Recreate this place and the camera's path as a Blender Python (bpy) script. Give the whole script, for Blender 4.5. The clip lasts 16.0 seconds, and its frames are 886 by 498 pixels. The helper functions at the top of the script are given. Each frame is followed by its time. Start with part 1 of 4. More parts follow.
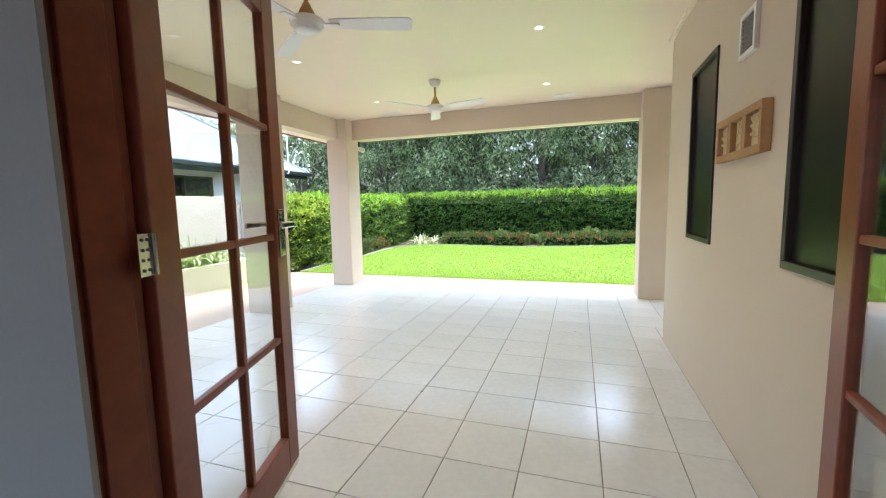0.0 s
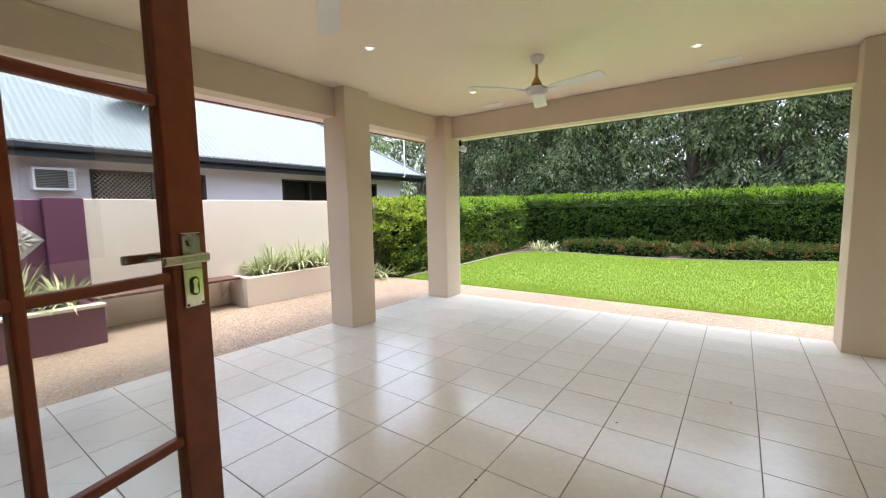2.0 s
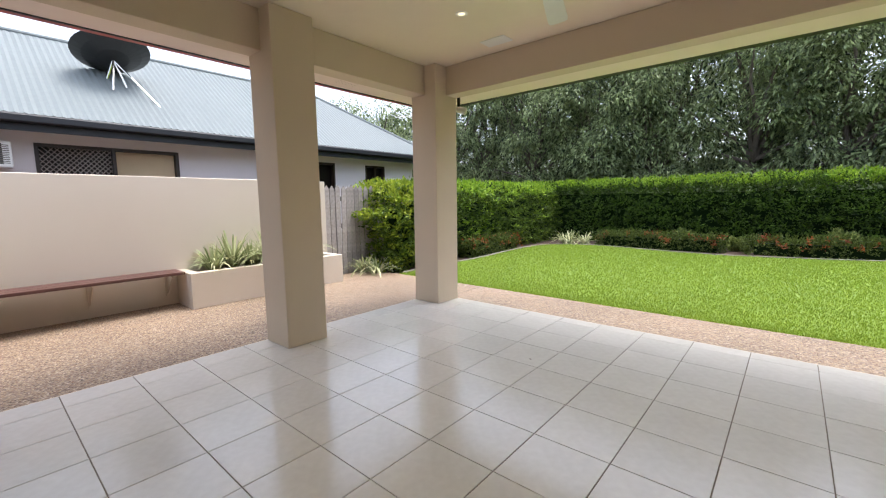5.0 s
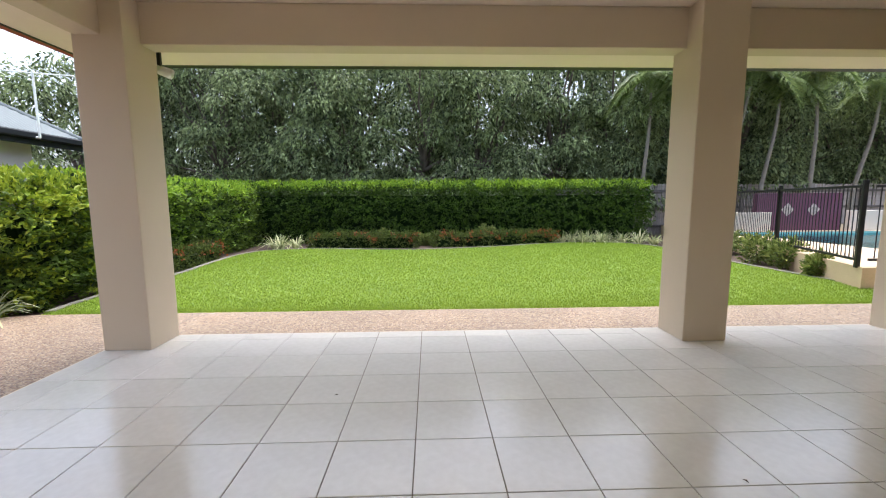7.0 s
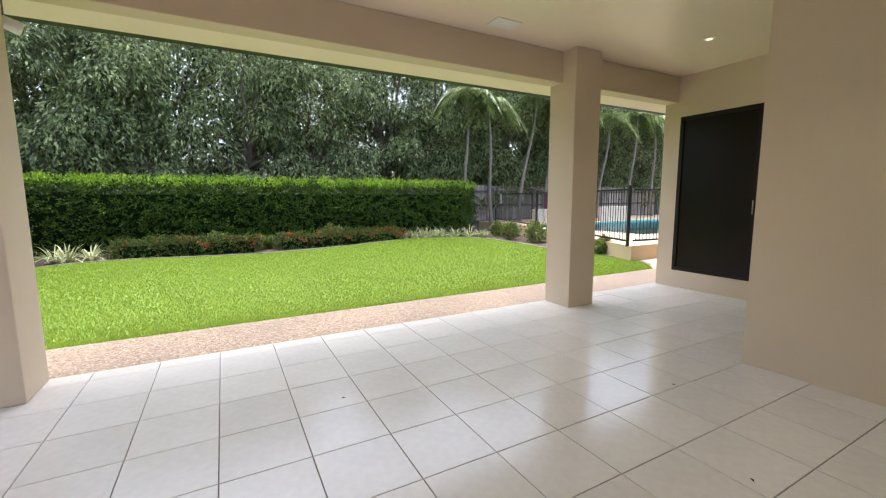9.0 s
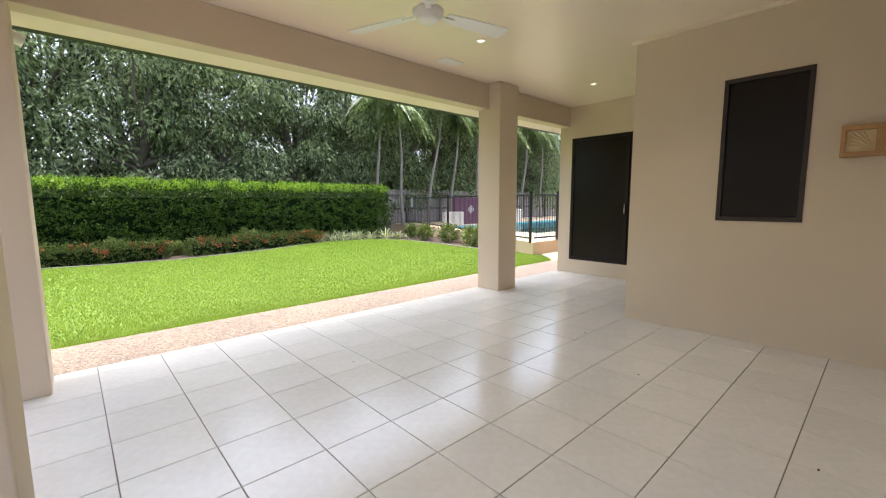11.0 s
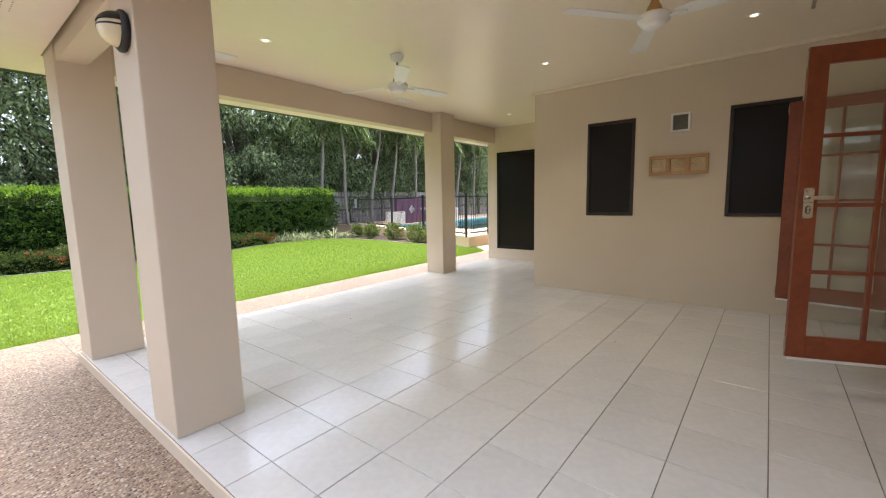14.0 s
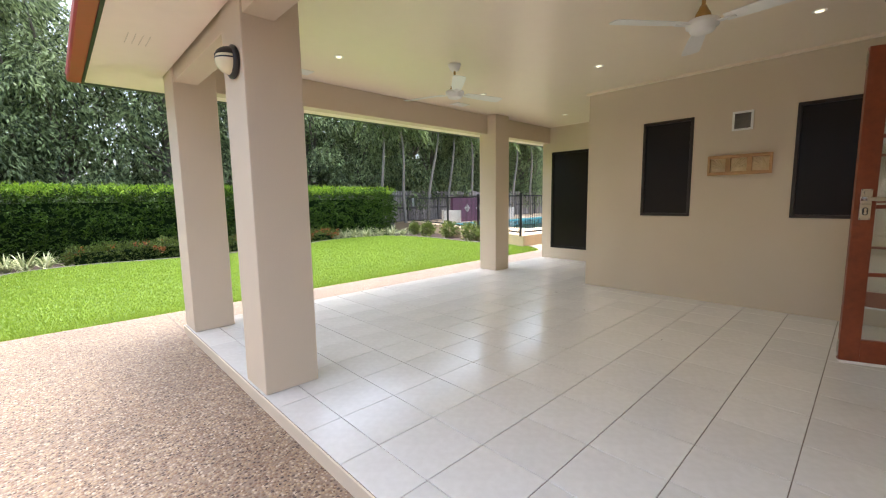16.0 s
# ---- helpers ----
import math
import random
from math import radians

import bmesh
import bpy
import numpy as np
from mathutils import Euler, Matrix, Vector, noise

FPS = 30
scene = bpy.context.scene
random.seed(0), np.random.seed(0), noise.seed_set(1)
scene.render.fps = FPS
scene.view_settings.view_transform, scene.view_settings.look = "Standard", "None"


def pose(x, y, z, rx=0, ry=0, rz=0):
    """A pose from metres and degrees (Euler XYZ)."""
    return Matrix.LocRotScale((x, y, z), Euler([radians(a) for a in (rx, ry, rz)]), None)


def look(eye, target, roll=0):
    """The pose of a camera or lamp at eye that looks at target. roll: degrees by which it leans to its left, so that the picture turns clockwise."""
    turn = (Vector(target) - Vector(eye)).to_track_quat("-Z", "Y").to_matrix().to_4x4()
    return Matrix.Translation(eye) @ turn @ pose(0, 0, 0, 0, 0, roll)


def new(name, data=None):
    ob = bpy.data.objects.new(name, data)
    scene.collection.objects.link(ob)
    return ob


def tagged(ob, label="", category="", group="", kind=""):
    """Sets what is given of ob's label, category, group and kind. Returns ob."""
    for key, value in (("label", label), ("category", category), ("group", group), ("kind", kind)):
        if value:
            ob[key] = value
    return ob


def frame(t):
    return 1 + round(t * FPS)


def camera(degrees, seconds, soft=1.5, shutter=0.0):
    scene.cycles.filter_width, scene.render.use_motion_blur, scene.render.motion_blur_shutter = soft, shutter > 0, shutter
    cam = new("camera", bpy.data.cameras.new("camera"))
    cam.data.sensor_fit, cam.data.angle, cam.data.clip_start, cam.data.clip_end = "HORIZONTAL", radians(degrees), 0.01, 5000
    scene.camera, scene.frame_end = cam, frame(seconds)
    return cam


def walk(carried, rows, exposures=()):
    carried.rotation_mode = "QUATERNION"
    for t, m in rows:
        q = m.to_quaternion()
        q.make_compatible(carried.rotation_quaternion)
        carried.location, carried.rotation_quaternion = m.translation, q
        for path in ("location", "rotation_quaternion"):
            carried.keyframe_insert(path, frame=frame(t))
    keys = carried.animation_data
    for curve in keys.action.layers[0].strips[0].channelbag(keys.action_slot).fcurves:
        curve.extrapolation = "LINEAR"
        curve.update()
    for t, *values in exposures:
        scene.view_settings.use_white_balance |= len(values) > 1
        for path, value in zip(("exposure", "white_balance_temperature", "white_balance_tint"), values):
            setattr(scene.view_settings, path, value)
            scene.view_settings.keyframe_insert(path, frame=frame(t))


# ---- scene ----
cam = camera(94.8, 16.0, soft=1.15)
PATH = [
    (0, (0.04, 0.116, 1.352), (-0.59, 2.002, 1.138), -1.2),
    (0.5, (0.057, 0.377, 1.377), (-0.673, 2.227, 1.166), -1.2),
    (1, (0.012, 0.633, 1.402), (-0.835, 2.433, 1.196), -1.1),
    (1.5, (-0.026, 0.852, 1.414), (-1.023, 2.574, 1.211), -1.1),
    (2, (0.016, 1.073, 1.399), (-1.156, 2.682, 1.205), -1.0),
    (2.5, (0.026, 1.268, 1.384), (-1.315, 2.739, 1.194), -0.7),
    (3, (-0.045, 1.517, 1.34), (-1.526, 2.847, 1.142), -0.2),
    (3.2, (-0.061, 1.589, 1.324), (-1.58, 2.875, 1.126), -0.4),
    (5.3, (-0.531, 2.715, 1.224), (-1.689, 4.329, 0.989), -0.7),
    (5.5, (-0.587, 2.786, 1.187), (-1.617, 4.486, 0.968), -0.8),
    (6, (-0.797, 2.923, 1.201), (-1.46, 4.794, 0.958), -0.8),
    (6.5, (-1.052, 2.928, 1.213), (-1.335, 4.893, 0.967), -0.5),
    (7, (-1.349, 2.888, 1.224), (-1.285, 4.873, 0.988), -0.3),
    (7.5, (-1.59, 2.929, 1.236), (-1.226, 4.88, 0.986), -0.2),
    (8, (-1.844, 2.956, 1.245), (-1.24, 4.846, 0.996), -0.1),
    (8.5, (-2.179, 2.913, 1.265), (-1.388, 4.732, 1.012), -0.1),
    (9, (-2.541, 2.949, 1.235), (-1.601, 4.697, 0.989), -0.3),
    (9.2, (-2.668, 2.914, 1.224), (-1.702, 4.649, 0.985), -0.3),
    (11.5, (-3.765, 2.577, 1.249), (-2.333, 3.953, 1.013), -0.5),
    (12, (-4.072, 2.49, 1.234), (-2.577, 3.797, 0.996), -0.9),
    (12.5, (-4.297, 2.313, 1.261), (-2.761, 3.572, 1.022), -1.0),
    (13, (-4.502, 2.06, 1.28), (-2.95, 3.298, 1.041), -1.1),
    (13.5, (-4.65, 1.871, 1.304), (-3.092, 3.103, 1.066), -1.2),
    (14, (-4.794, 1.734, 1.323), (-3.244, 2.975, 1.082), -1.2),
    (14.5, (-4.889, 1.629, 1.346), (-3.36, 2.895, 1.104), -1.2),
    (15, (-4.93, 1.504, 1.347), (-3.442, 2.819, 1.106), -1.1),
    (15.5, (-4.972, 1.434, 1.334), (-3.541, 2.81, 1.094), -1.0),
    (16, (-4.998, 1.502, 1.324), (-3.632, 2.942, 1.083), -0.9),
]
EXPOSURES = [(0.0, 3.05, 5350, 7), (1.5, 2.5, 5800, 9), (3.0, 2.12, 6100, 10), (5.5, 1.8, 6050, 11), (7.5, 1.9, 5950, 11), (9.0, 2.05, 6000, 11), (12.5, 2.33, 6000, 11), (16.0, 2.3, 5950, 10)]
walk(cam, [(t, look(eye, target, roll)) for t, eye, target, roll in PATH], EXPOSURES)

# ---- light ----
world = bpy.data.worlds.new("sky")
scene.world = world
world.use_nodes = True
wn = world.node_tree.nodes
wl = world.node_tree.links
wn.clear()
sky = wn.new("ShaderNodeTexSky")
sky.sky_type = "NISHITA"
sky.sun_disc = False
sky.sun_elevation = radians(74)
sky.sun_rotation = radians(12)
sky.air_density, sky.dust_density, sky.ozone_density = 1.0, 5.0, 1.0
bright = wn.new("ShaderNodeHueSaturation")
bright.inputs["Saturation"].default_value = 0.55
back = wn.new("ShaderNodeBackground")
back.inputs["Strength"].default_value = 0.15
wout = wn.new("ShaderNodeOutputWorld")
wl.new(sky.outputs[0], bright.inputs["Color"])
wl.new(bright.outputs[0], back.inputs["Color"])
wl.new(back.outputs[0], wout.inputs["Surface"])
sun = new("sun", bpy.data.lights.new("sun", "SUN"))
sun.data.energy, sun.data.angle, sun.data.color = 0.5, radians(20), (1.0, 0.96, 0.88)
sun.matrix_world = look((0.55, 2.6, 9.3), (0, 0, 0))


# ---- materials ----
def mat(name, a, b=None, rough=0.6, metal=0.0, grain=40.0, blotch=2.0, bump=0.1, mix=0.5, spec=0.5, random_value=0.0):
    """A painted or natural surface: colour a to b by coarse blotches and fine grain, with fine relief."""
    m = bpy.data.materials.new(name)
    m.use_nodes = True
    n, l = m.node_tree.nodes, m.node_tree.links
    p = n["Principled BSDF"]
    p.inputs["Metallic"].default_value = metal
    p.inputs["Specular IOR Level"].default_value = spec
    b = b or tuple(c * 0.82 for c in a)
    co = n.new("ShaderNodeTexCoord")
    fine, coarse = n.new("ShaderNodeTexNoise"), n.new("ShaderNodeTexNoise")
    fine.inputs["Scale"].default_value, fine.inputs["Detail"].default_value = grain, 6
    coarse.inputs["Scale"].default_value, coarse.inputs["Detail"].default_value = blotch, 4
    l.new(co.outputs["Object"], fine.inputs["Vector"])
    l.new(co.outputs["Object"], coarse.inputs["Vector"])
    add = n.new("ShaderNodeMath")
    add.operation = "MULTIPLY_ADD"
    add.inputs[1].default_value = 1 - mix
    l.new(fine.outputs[0], add.inputs[0])
    half = n.new("ShaderNodeMath")
    half.operation = "MULTIPLY"
    half.inputs[1].default_value = mix
    l.new(coarse.outputs[0], half.inputs[0])
    l.new(half.outputs[0], add.inputs[2])
    ramp = n.new("ShaderNodeValToRGB")
    ramp.color_ramp.elements[0].position, ramp.color_ramp.elements[1].position = 0.32, 0.68
    ramp.color_ramp.elements[0].color, ramp.color_ramp.elements[1].color = (*b, 1), (*a, 1)
    l.new(add.outputs[0], ramp.inputs[0])
    colour = ramp.outputs[0]
    if random_value:
        info, hsv = n.new("ShaderNodeObjectInfo"), n.new("ShaderNodeHueSaturation")
        span = n.new("ShaderNodeMapRange")
        span.inputs["To Min"].default_value, span.inputs["To Max"].default_value = 1 - random_value, 1 + random_value
        l.new(info.outputs["Random"], span.inputs["Value"])
        l.new(span.outputs[0], hsv.inputs["Value"])
        l.new(colour, hsv.inputs["Color"])
        colour = hsv.outputs[0]
    l.new(colour, p.inputs["Base Color"])
    rr = n.new("ShaderNodeMapRange")
    rr.inputs["To Min"].default_value, rr.inputs["To Max"].default_value = max(0.02, rough * 0.85), min(1, rough * 1.15)
    l.new(add.outputs[0], rr.inputs["Value"])
    l.new(rr.outputs[0], p.inputs["Roughness"])
    if bump:
        bp = n.new("ShaderNodeBump")
        bp.inputs["Strength"].default_value, bp.inputs["Distance"].default_value = bump, 0.01
        l.new(fine.outputs[0], bp.inputs["Height"])
        l.new(bp.outputs[0], p.inputs["Normal"])
    return m


def leaf_mat(name, dark, light, sheen=0.45, through_light=0.3, patch=2.6):
    """Leaves: each with its own green, a little light passing through."""
    m = bpy.data.materials.new(name)
    m.use_nodes = True
    n, l = m.node_tree.nodes, m.node_tree.links
    p = n["Principled BSDF"]
    geo, ramp = n.new("ShaderNodeNewGeometry"), n.new("ShaderNodeValToRGB")
    ramp.color_ramp.elements[0].color, ramp.color_ramp.elements[1].color = (*dark, 1), (*light, 1)
    ramp.color_ramp.elements[0].position, ramp.color_ramp.elements[1].position = 0.2, 0.78
    co, big = n.new("ShaderNodeTexCoord"), n.new("ShaderNodeTexNoise")
    big.inputs["Scale"].default_value, big.inputs["Detail"].default_value = patch, 3
    l.new(co.outputs["Object"], big.inputs["Vector"])
    av = n.new("ShaderNodeMath")
    av.operation = "MULTIPLY_ADD"
    av.inputs[1].default_value = 0.55
    l.new(geo.outputs["Random Per Island"], av.inputs[0])
    sub = n.new("ShaderNodeMath")
    sub.operation = "MULTIPLY"
    sub.inputs[1].default_value = 0.45
    l.new(big.outputs[0], sub.inputs[0])
    l.new(sub.outputs[0], av.inputs[2])
    l.new(av.outputs[0], ramp.inputs[0])
    l.new(ramp.outputs[0], p.inputs["Base Color"])
    p.inputs["Roughness"].default_value = sheen
    p.inputs["Specular IOR Level"].default_value = 0.3
    tr, ms = n.new("ShaderNodeBsdfTranslucent"), n.new("ShaderNodeMixShader")
    l.new(ramp.outputs[0], tr.inputs["Color"])
    ms.inputs[0].default_value = through_light
    l.new(p.outputs[0], ms.inputs[1])
    l.new(tr.outputs[0], ms.inputs[2])
    l.new(ms.outputs[0], n["Material Output"].inputs["Surface"])
    return m


def pebble_mat(name):
    """Exposed aggregate: rounded pebbles of several colours in cement."""
    m = bpy.data.materials.new(name)
    m.use_nodes = True
    n, l = m.node_tree.nodes, m.node_tree.links
    p = n["Principled BSDF"]
    co = n.new("ShaderNodeTexCoord")
    cells, big = n.new("ShaderNodeTexVoronoi"), n.new("ShaderNodeTexNoise")
    cells.inputs["Scale"].default_value = 66
    big.inputs["Scale"].default_value, big.inputs["Detail"].default_value = 1.1, 5
    l.new(co.outputs["Object"], cells.inputs["Vector"])
    l.new(co.outputs["Object"], big.inputs["Vector"])
    sep = n.new("ShaderNodeSeparateColor")
    l.new(cells.outputs["Color"], sep.inputs[0])
    ramp = n.new("ShaderNodeValToRGB")
    e = ramp.color_ramp.elements
    e[0].position, e[0].color = 0.0, (0.06, 0.028, 0.02, 1)
    e[1].position, e[1].color = 1.0, (0.86, 0.70, 0.55, 1)
    for at, c in ((0.30, (0.30, 0.16, 0.09, 1)), (0.55, (0.50, 0.33, 0.19, 1)), (0.8, (0.62, 0.46, 0.28, 1))):
        k = e.new(at)
        k.color = c
    l.new(sep.outputs[0], ramp.inputs[0])
    edge = n.new("ShaderNodeMapRange")
    edge.inputs["From Min"].default_value, edge.inputs["From Max"].default_value = 0.35, 0.75
    l.new(cells.outputs["Distance"], edge.inputs["Value"])
    mix = n.new("ShaderNodeMix")
    mix.data_type = "RGBA"
    mix.inputs[7].default_value = (0.40, 0.29, 0.21, 1)
    l.new(edge.outputs[0], mix.inputs[0])
    l.new(ramp.outputs[0], mix.inputs[6])
    hsv, span = n.new("ShaderNodeHueSaturation"), n.new("ShaderNodeMapRange")
    span.inputs["To Min"].default_value, span.inputs["To Max"].default_value = 0.40, 0.74
    l.new(big.outputs[0], span.inputs["Value"])
    l.new(span.outputs[0], hsv.inputs["Value"])
    l.new(mix.outputs[2], hsv.inputs["Color"])
    l.new(hsv.outputs[0], p.inputs["Base Color"])
    p.inputs["Roughness"].default_value = 0.55
    bp = n.new("ShaderNodeBump")
    bp.invert = True
    bp.inputs["Strength"].default_value, bp.inputs["Distance"].default_value = 0.8, 0.006
    l.new(cells.outputs["Distance"], bp.inputs["Height"])
    l.new(bp.outputs[0], p.inputs["Normal"])
    return m


def glass_mat(name, tint=(1, 1, 1), rough=0.0, gloss=0.085):
    """Thin clear glass or water: more mirror-like at a slant."""
    m = bpy.data.materials.new(name)
    m.use_nodes = True
    n, l = m.node_tree.nodes, m.node_tree.links
    gl, tr, ms, lw = n.new("ShaderNodeBsdfGlossy"), n.new("ShaderNodeBsdfTransparent"), n.new("ShaderNodeMixShader"), n.new("ShaderNodeLayerWeight")
    gl.inputs["Roughness"].default_value = rough
    tr.inputs["Color"].default_value = (*tint, 1)
    lw.inputs["Blend"].default_value = 0.5
    power, scale = n.new("ShaderNodeMath"), n.new("ShaderNodeMath")
    power.operation, scale.operation = "POWER", "MULTIPLY_ADD"
    power.inputs[1].default_value = 4.0
    scale.inputs[1].default_value, scale.inputs[2].default_value = 0.9 if gloss > 0.05 else 0.45, gloss
    l.new(lw.outputs["Facing"], power.inputs[0])
    l.new(power.outputs[0], scale.inputs[0])
    l.new(scale.outputs[0], ms.inputs[0])
    l.new(tr.outputs[0], ms.inputs[1])
    l.new(gl.outputs[0], ms.inputs[2])
    l.new(ms.outputs[0], n["Material Output"].inputs["Surface"])
    return m


RENDER = mat("beige_render", (0.67, 0.565, 0.435), (0.625, 0.525, 0.395), rough=0.75, grain=130, blotch=1.2, bump=0.12)
CREAM = mat("cream_render", (0.68, 0.60, 0.50), (0.62, 0.54, 0.44), rough=0.8, grain=120, blotch=0.9, bump=0.15)
PURPLE = mat("plum_render", (0.13, 0.040, 0.078), (0.10, 0.030, 0.060), rough=0.65, grain=120, blotch=1.0, bump=0.15)
SOFFIT = mat("soffit_paint", (0.90, 0.77, 0.70), (0.86, 0.73, 0.66), rough=0.5, grain=8, blotch=0.8, bump=0.01)
CEIL = mat("ceiling_paint", (0.87, 0.755, 0.61), (0.84, 0.725, 0.58), rough=0.3, grain=8, blotch=0.6, bump=0.01)
WHITE = mat("white_paint", (0.86, 0.85, 0.82), (0.82, 0.81, 0.78), rough=0.45, grain=30, bump=0.03)
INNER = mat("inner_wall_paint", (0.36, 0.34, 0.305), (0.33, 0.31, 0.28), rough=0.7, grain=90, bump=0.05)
TILE = mat("glazed_floor_tile", (0.67, 0.652, 0.63), (0.585, 0.565, 0.54), rough=0.17, spec=0.7, grain=22, blotch=2.5, bump=0.015, random_value=0.035)
GROUT = mat("grey_grout", (0.25, 0.205, 0.165), (0.16, 0.13, 0.105), rough=0.9, grain=90, bump=0.3)
CONCRETE = mat("concrete", (0.25, 0.225, 0.19), (0.14, 0.125, 0.105), rough=0.85, grain=60, blotch=3, bump=0.3)
PEBBLE = pebble_mat("exposed_aggregate")
TIMBER = mat("red_stained_timber", (0.26, 0.062, 0.022), (0.17, 0.036, 0.013), rough=0.35, grain=26, blotch=3, bump=0.08)
BROWN = mat("dark_brown_aluminium", (0.030, 0.018, 0.012), (0.022, 0.013, 0.009), rough=0.4, grain=60, bump=0.02)
BLACK = mat("black_aluminium", (0.022, 0.021, 0.02), (0.016, 0.015, 0.014), rough=0.4, grain=60, bump=0.02)
SCREEN_EDGE = mat("matt_black_aluminium", (0.014, 0.011, 0.009), (0.010, 0.008, 0.006), rough=0.6, spec=0.3, grain=60, bump=0.02)
SCREEN = mat("dark_screen_mesh", (0.013, 0.009, 0.007), (0.008, 0.006, 0.005), spec=0.25, rough=0.3, grain=200, bump=0.03)
CHROME = mat("brushed_chrome", (0.66, 0.63, 0.58), (0.56, 0.53, 0.48), rough=0.14, metal=1.0, grain=80, bump=0.02)
GLASS = glass_mat("clear_glass", (0.96, 0.98, 0.97))
SOIL = mat("garden_soil", (0.09, 0.055, 0.035), (0.05, 0.03, 0.02), rough=0.95, grain=35, blotch=4, bump=0.8)
LAWN = mat("lawn_ground", (0.17, 0.25, 0.022), (0.12, 0.19, 0.017), rough=0.8, grain=60, blotch=0.8, bump=0.6)
RAILWOOD = mat("dark_weathered_timber", (0.17, 0.15, 0.135), (0.10, 0.088, 0.08), rough=0.85, grain=20, blotch=4, bump=0.4)
GREYWOOD = mat("weathered_grey_timber", (0.43, 0.38, 0.35), (0.24, 0.21, 0.19), rough=0.85, grain=20, blotch=4, bump=0.4, random_value=0.25)
STEEL_ROOF = mat("pale_steel_roof", (0.20, 0.222, 0.222), (0.175, 0.195, 0.195), spec=0.15, rough=0.75, grain=14, blotch=0.5, bump=0.02)
NAVY = mat("dark_blue_gutter", (0.011, 0.012, 0.016), (0.008, 0.009, 0.012), rough=0.5, grain=20, bump=0.02)
RED_STEEL = mat("red_steel_fascia", (0.40, 0.055, 0.045), (0.34, 0.045, 0.038), rough=0.4, grain=20, bump=0.02)
NEIGHBOUR = mat("pale_lilac_wall", (0.70, 0.66, 0.67), (0.64, 0.60, 0.61), rough=0.8, grain=90, bump=0.1)
DECK = mat("sandstone_paving", (0.66, 0.50, 0.32), (0.56, 0.41, 0.25), rough=0.8, grain=50, blotch=2, bump=0.2)
BARK = mat("grey_bark", (0.17, 0.14, 0.11), (0.09, 0.07, 0.055), rough=0.9, grain=30, blotch=5, bump=0.8)
PALMBARK = mat("palm_bark", (0.27, 0.24, 0.20), (0.17, 0.15, 0.12), rough=0.9, grain=18, blotch=6, bump=0.5)
BENCH = mat("dark_bench_timber", (0.11, 0.045, 0.035), (0.07, 0.03, 0.024), rough=0.45, grain=25, blotch=4, bump=0.1)
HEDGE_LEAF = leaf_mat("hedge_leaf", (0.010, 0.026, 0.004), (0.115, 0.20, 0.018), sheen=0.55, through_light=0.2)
SIDE_LEAF = leaf_mat("side_hedge_leaf", (0.018, 0.04, 0.006), (0.16, 0.24, 0.03), sheen=0.5)
SHRUB_TOP = leaf_mat("yellow_green_leaf", (0.14, 0.22, 0.015), (0.44, 0.50, 0.045))
BORDER_LEAF = leaf_mat("border_leaf", (0.025, 0.04, 0.008), (0.14, 0.19, 0.03), sheen=0.55)
# New growth, its green also lightened for sun on the hedge tops.
HEDGE_TOP = leaf_mat("hedge_sunlit_new_leaf", (0.13, 0.25, 0.018), (0.36, 0.50, 0.04))
TREE_LEAF = leaf_mat("tree_leaf", (0.012, 0.026, 0.010), (0.37, 0.45, 0.20), sheen=0.5, through_light=0.28, patch=0.9)
PALM_LEAF = leaf_mat("palm_leaf", (0.05, 0.09, 0.02), (0.28, 0.35, 0.12), sheen=0.35)
LILY_LEAF = leaf_mat("striped_leaf", (0.14, 0.20, 0.05), (0.66, 0.65, 0.38))
RED_LEAF = leaf_mat("red_flower", (0.16, 0.05, 0.018), (0.42, 0.13, 0.035))
BED_LEAF = leaf_mat("bed_leaf", (0.06, 0.10, 0.02), (0.33, 0.37, 0.10))
GRASS = leaf_mat("grass_blade", (0.18, 0.275, 0.02), (0.33, 0.43, 0.052))


# ---- builders ----
def box(bm, x0, x1, y0, y1, z0, z1, bevel=0.0):
    r = bmesh.ops.create_cube(bm, size=1.0, matrix=Matrix.Translation(((x0 + x1) / 2, (y0 + y1) / 2, (z0 + z1) / 2)) @ Matrix.Diagonal((x1 - x0, y1 - y0, z1 - z0, 1)))
    if bevel:
        edges = list({e for v in r["verts"] for e in v.link_edges})
        bmesh.ops.bevel(bm, geom=edges, offset=bevel, segments=2, profile=0.5, affect="EDGES")
    return bm


def boxed(*b, bevel=0.0):
    return box(bmesh.new(), *b, bevel=bevel)


def tube(bm, p, q, r0, r1=None, n=10, caps=True):
    p, q = Vector(p), Vector(q)
    d = q - p
    m = Matrix.Translation((p + q) / 2) @ d.to_track_quat("Z", "Y").to_matrix().to_4x4()
    bmesh.ops.create_cone(bm, cap_ends=caps, segments=n, radius1=r0, radius2=r0 if r1 is None else r1, depth=d.length, matrix=m)
    return bm


def lathe(bm, profile, n=24, centre=(0, 0, 0)):
    """A turned body from (radius, height) pairs about the z axis."""
    rings = [[bm.verts.new((centre[0] + r * math.cos(2 * math.pi * i / n), centre[1] + r * math.sin(2 * math.pi * i / n), centre[2] + z)) for i in range(n)] for r, z in profile]
    for a, b in zip(rings, rings[1:]):
        for i in range(n):
            bm.faces.new((a[i], a[(i + 1) % n], b[(i + 1) % n], b[i]))
    bm.faces.new(rings[0][::-1])
    bm.faces.new(rings[-1])
    return bm


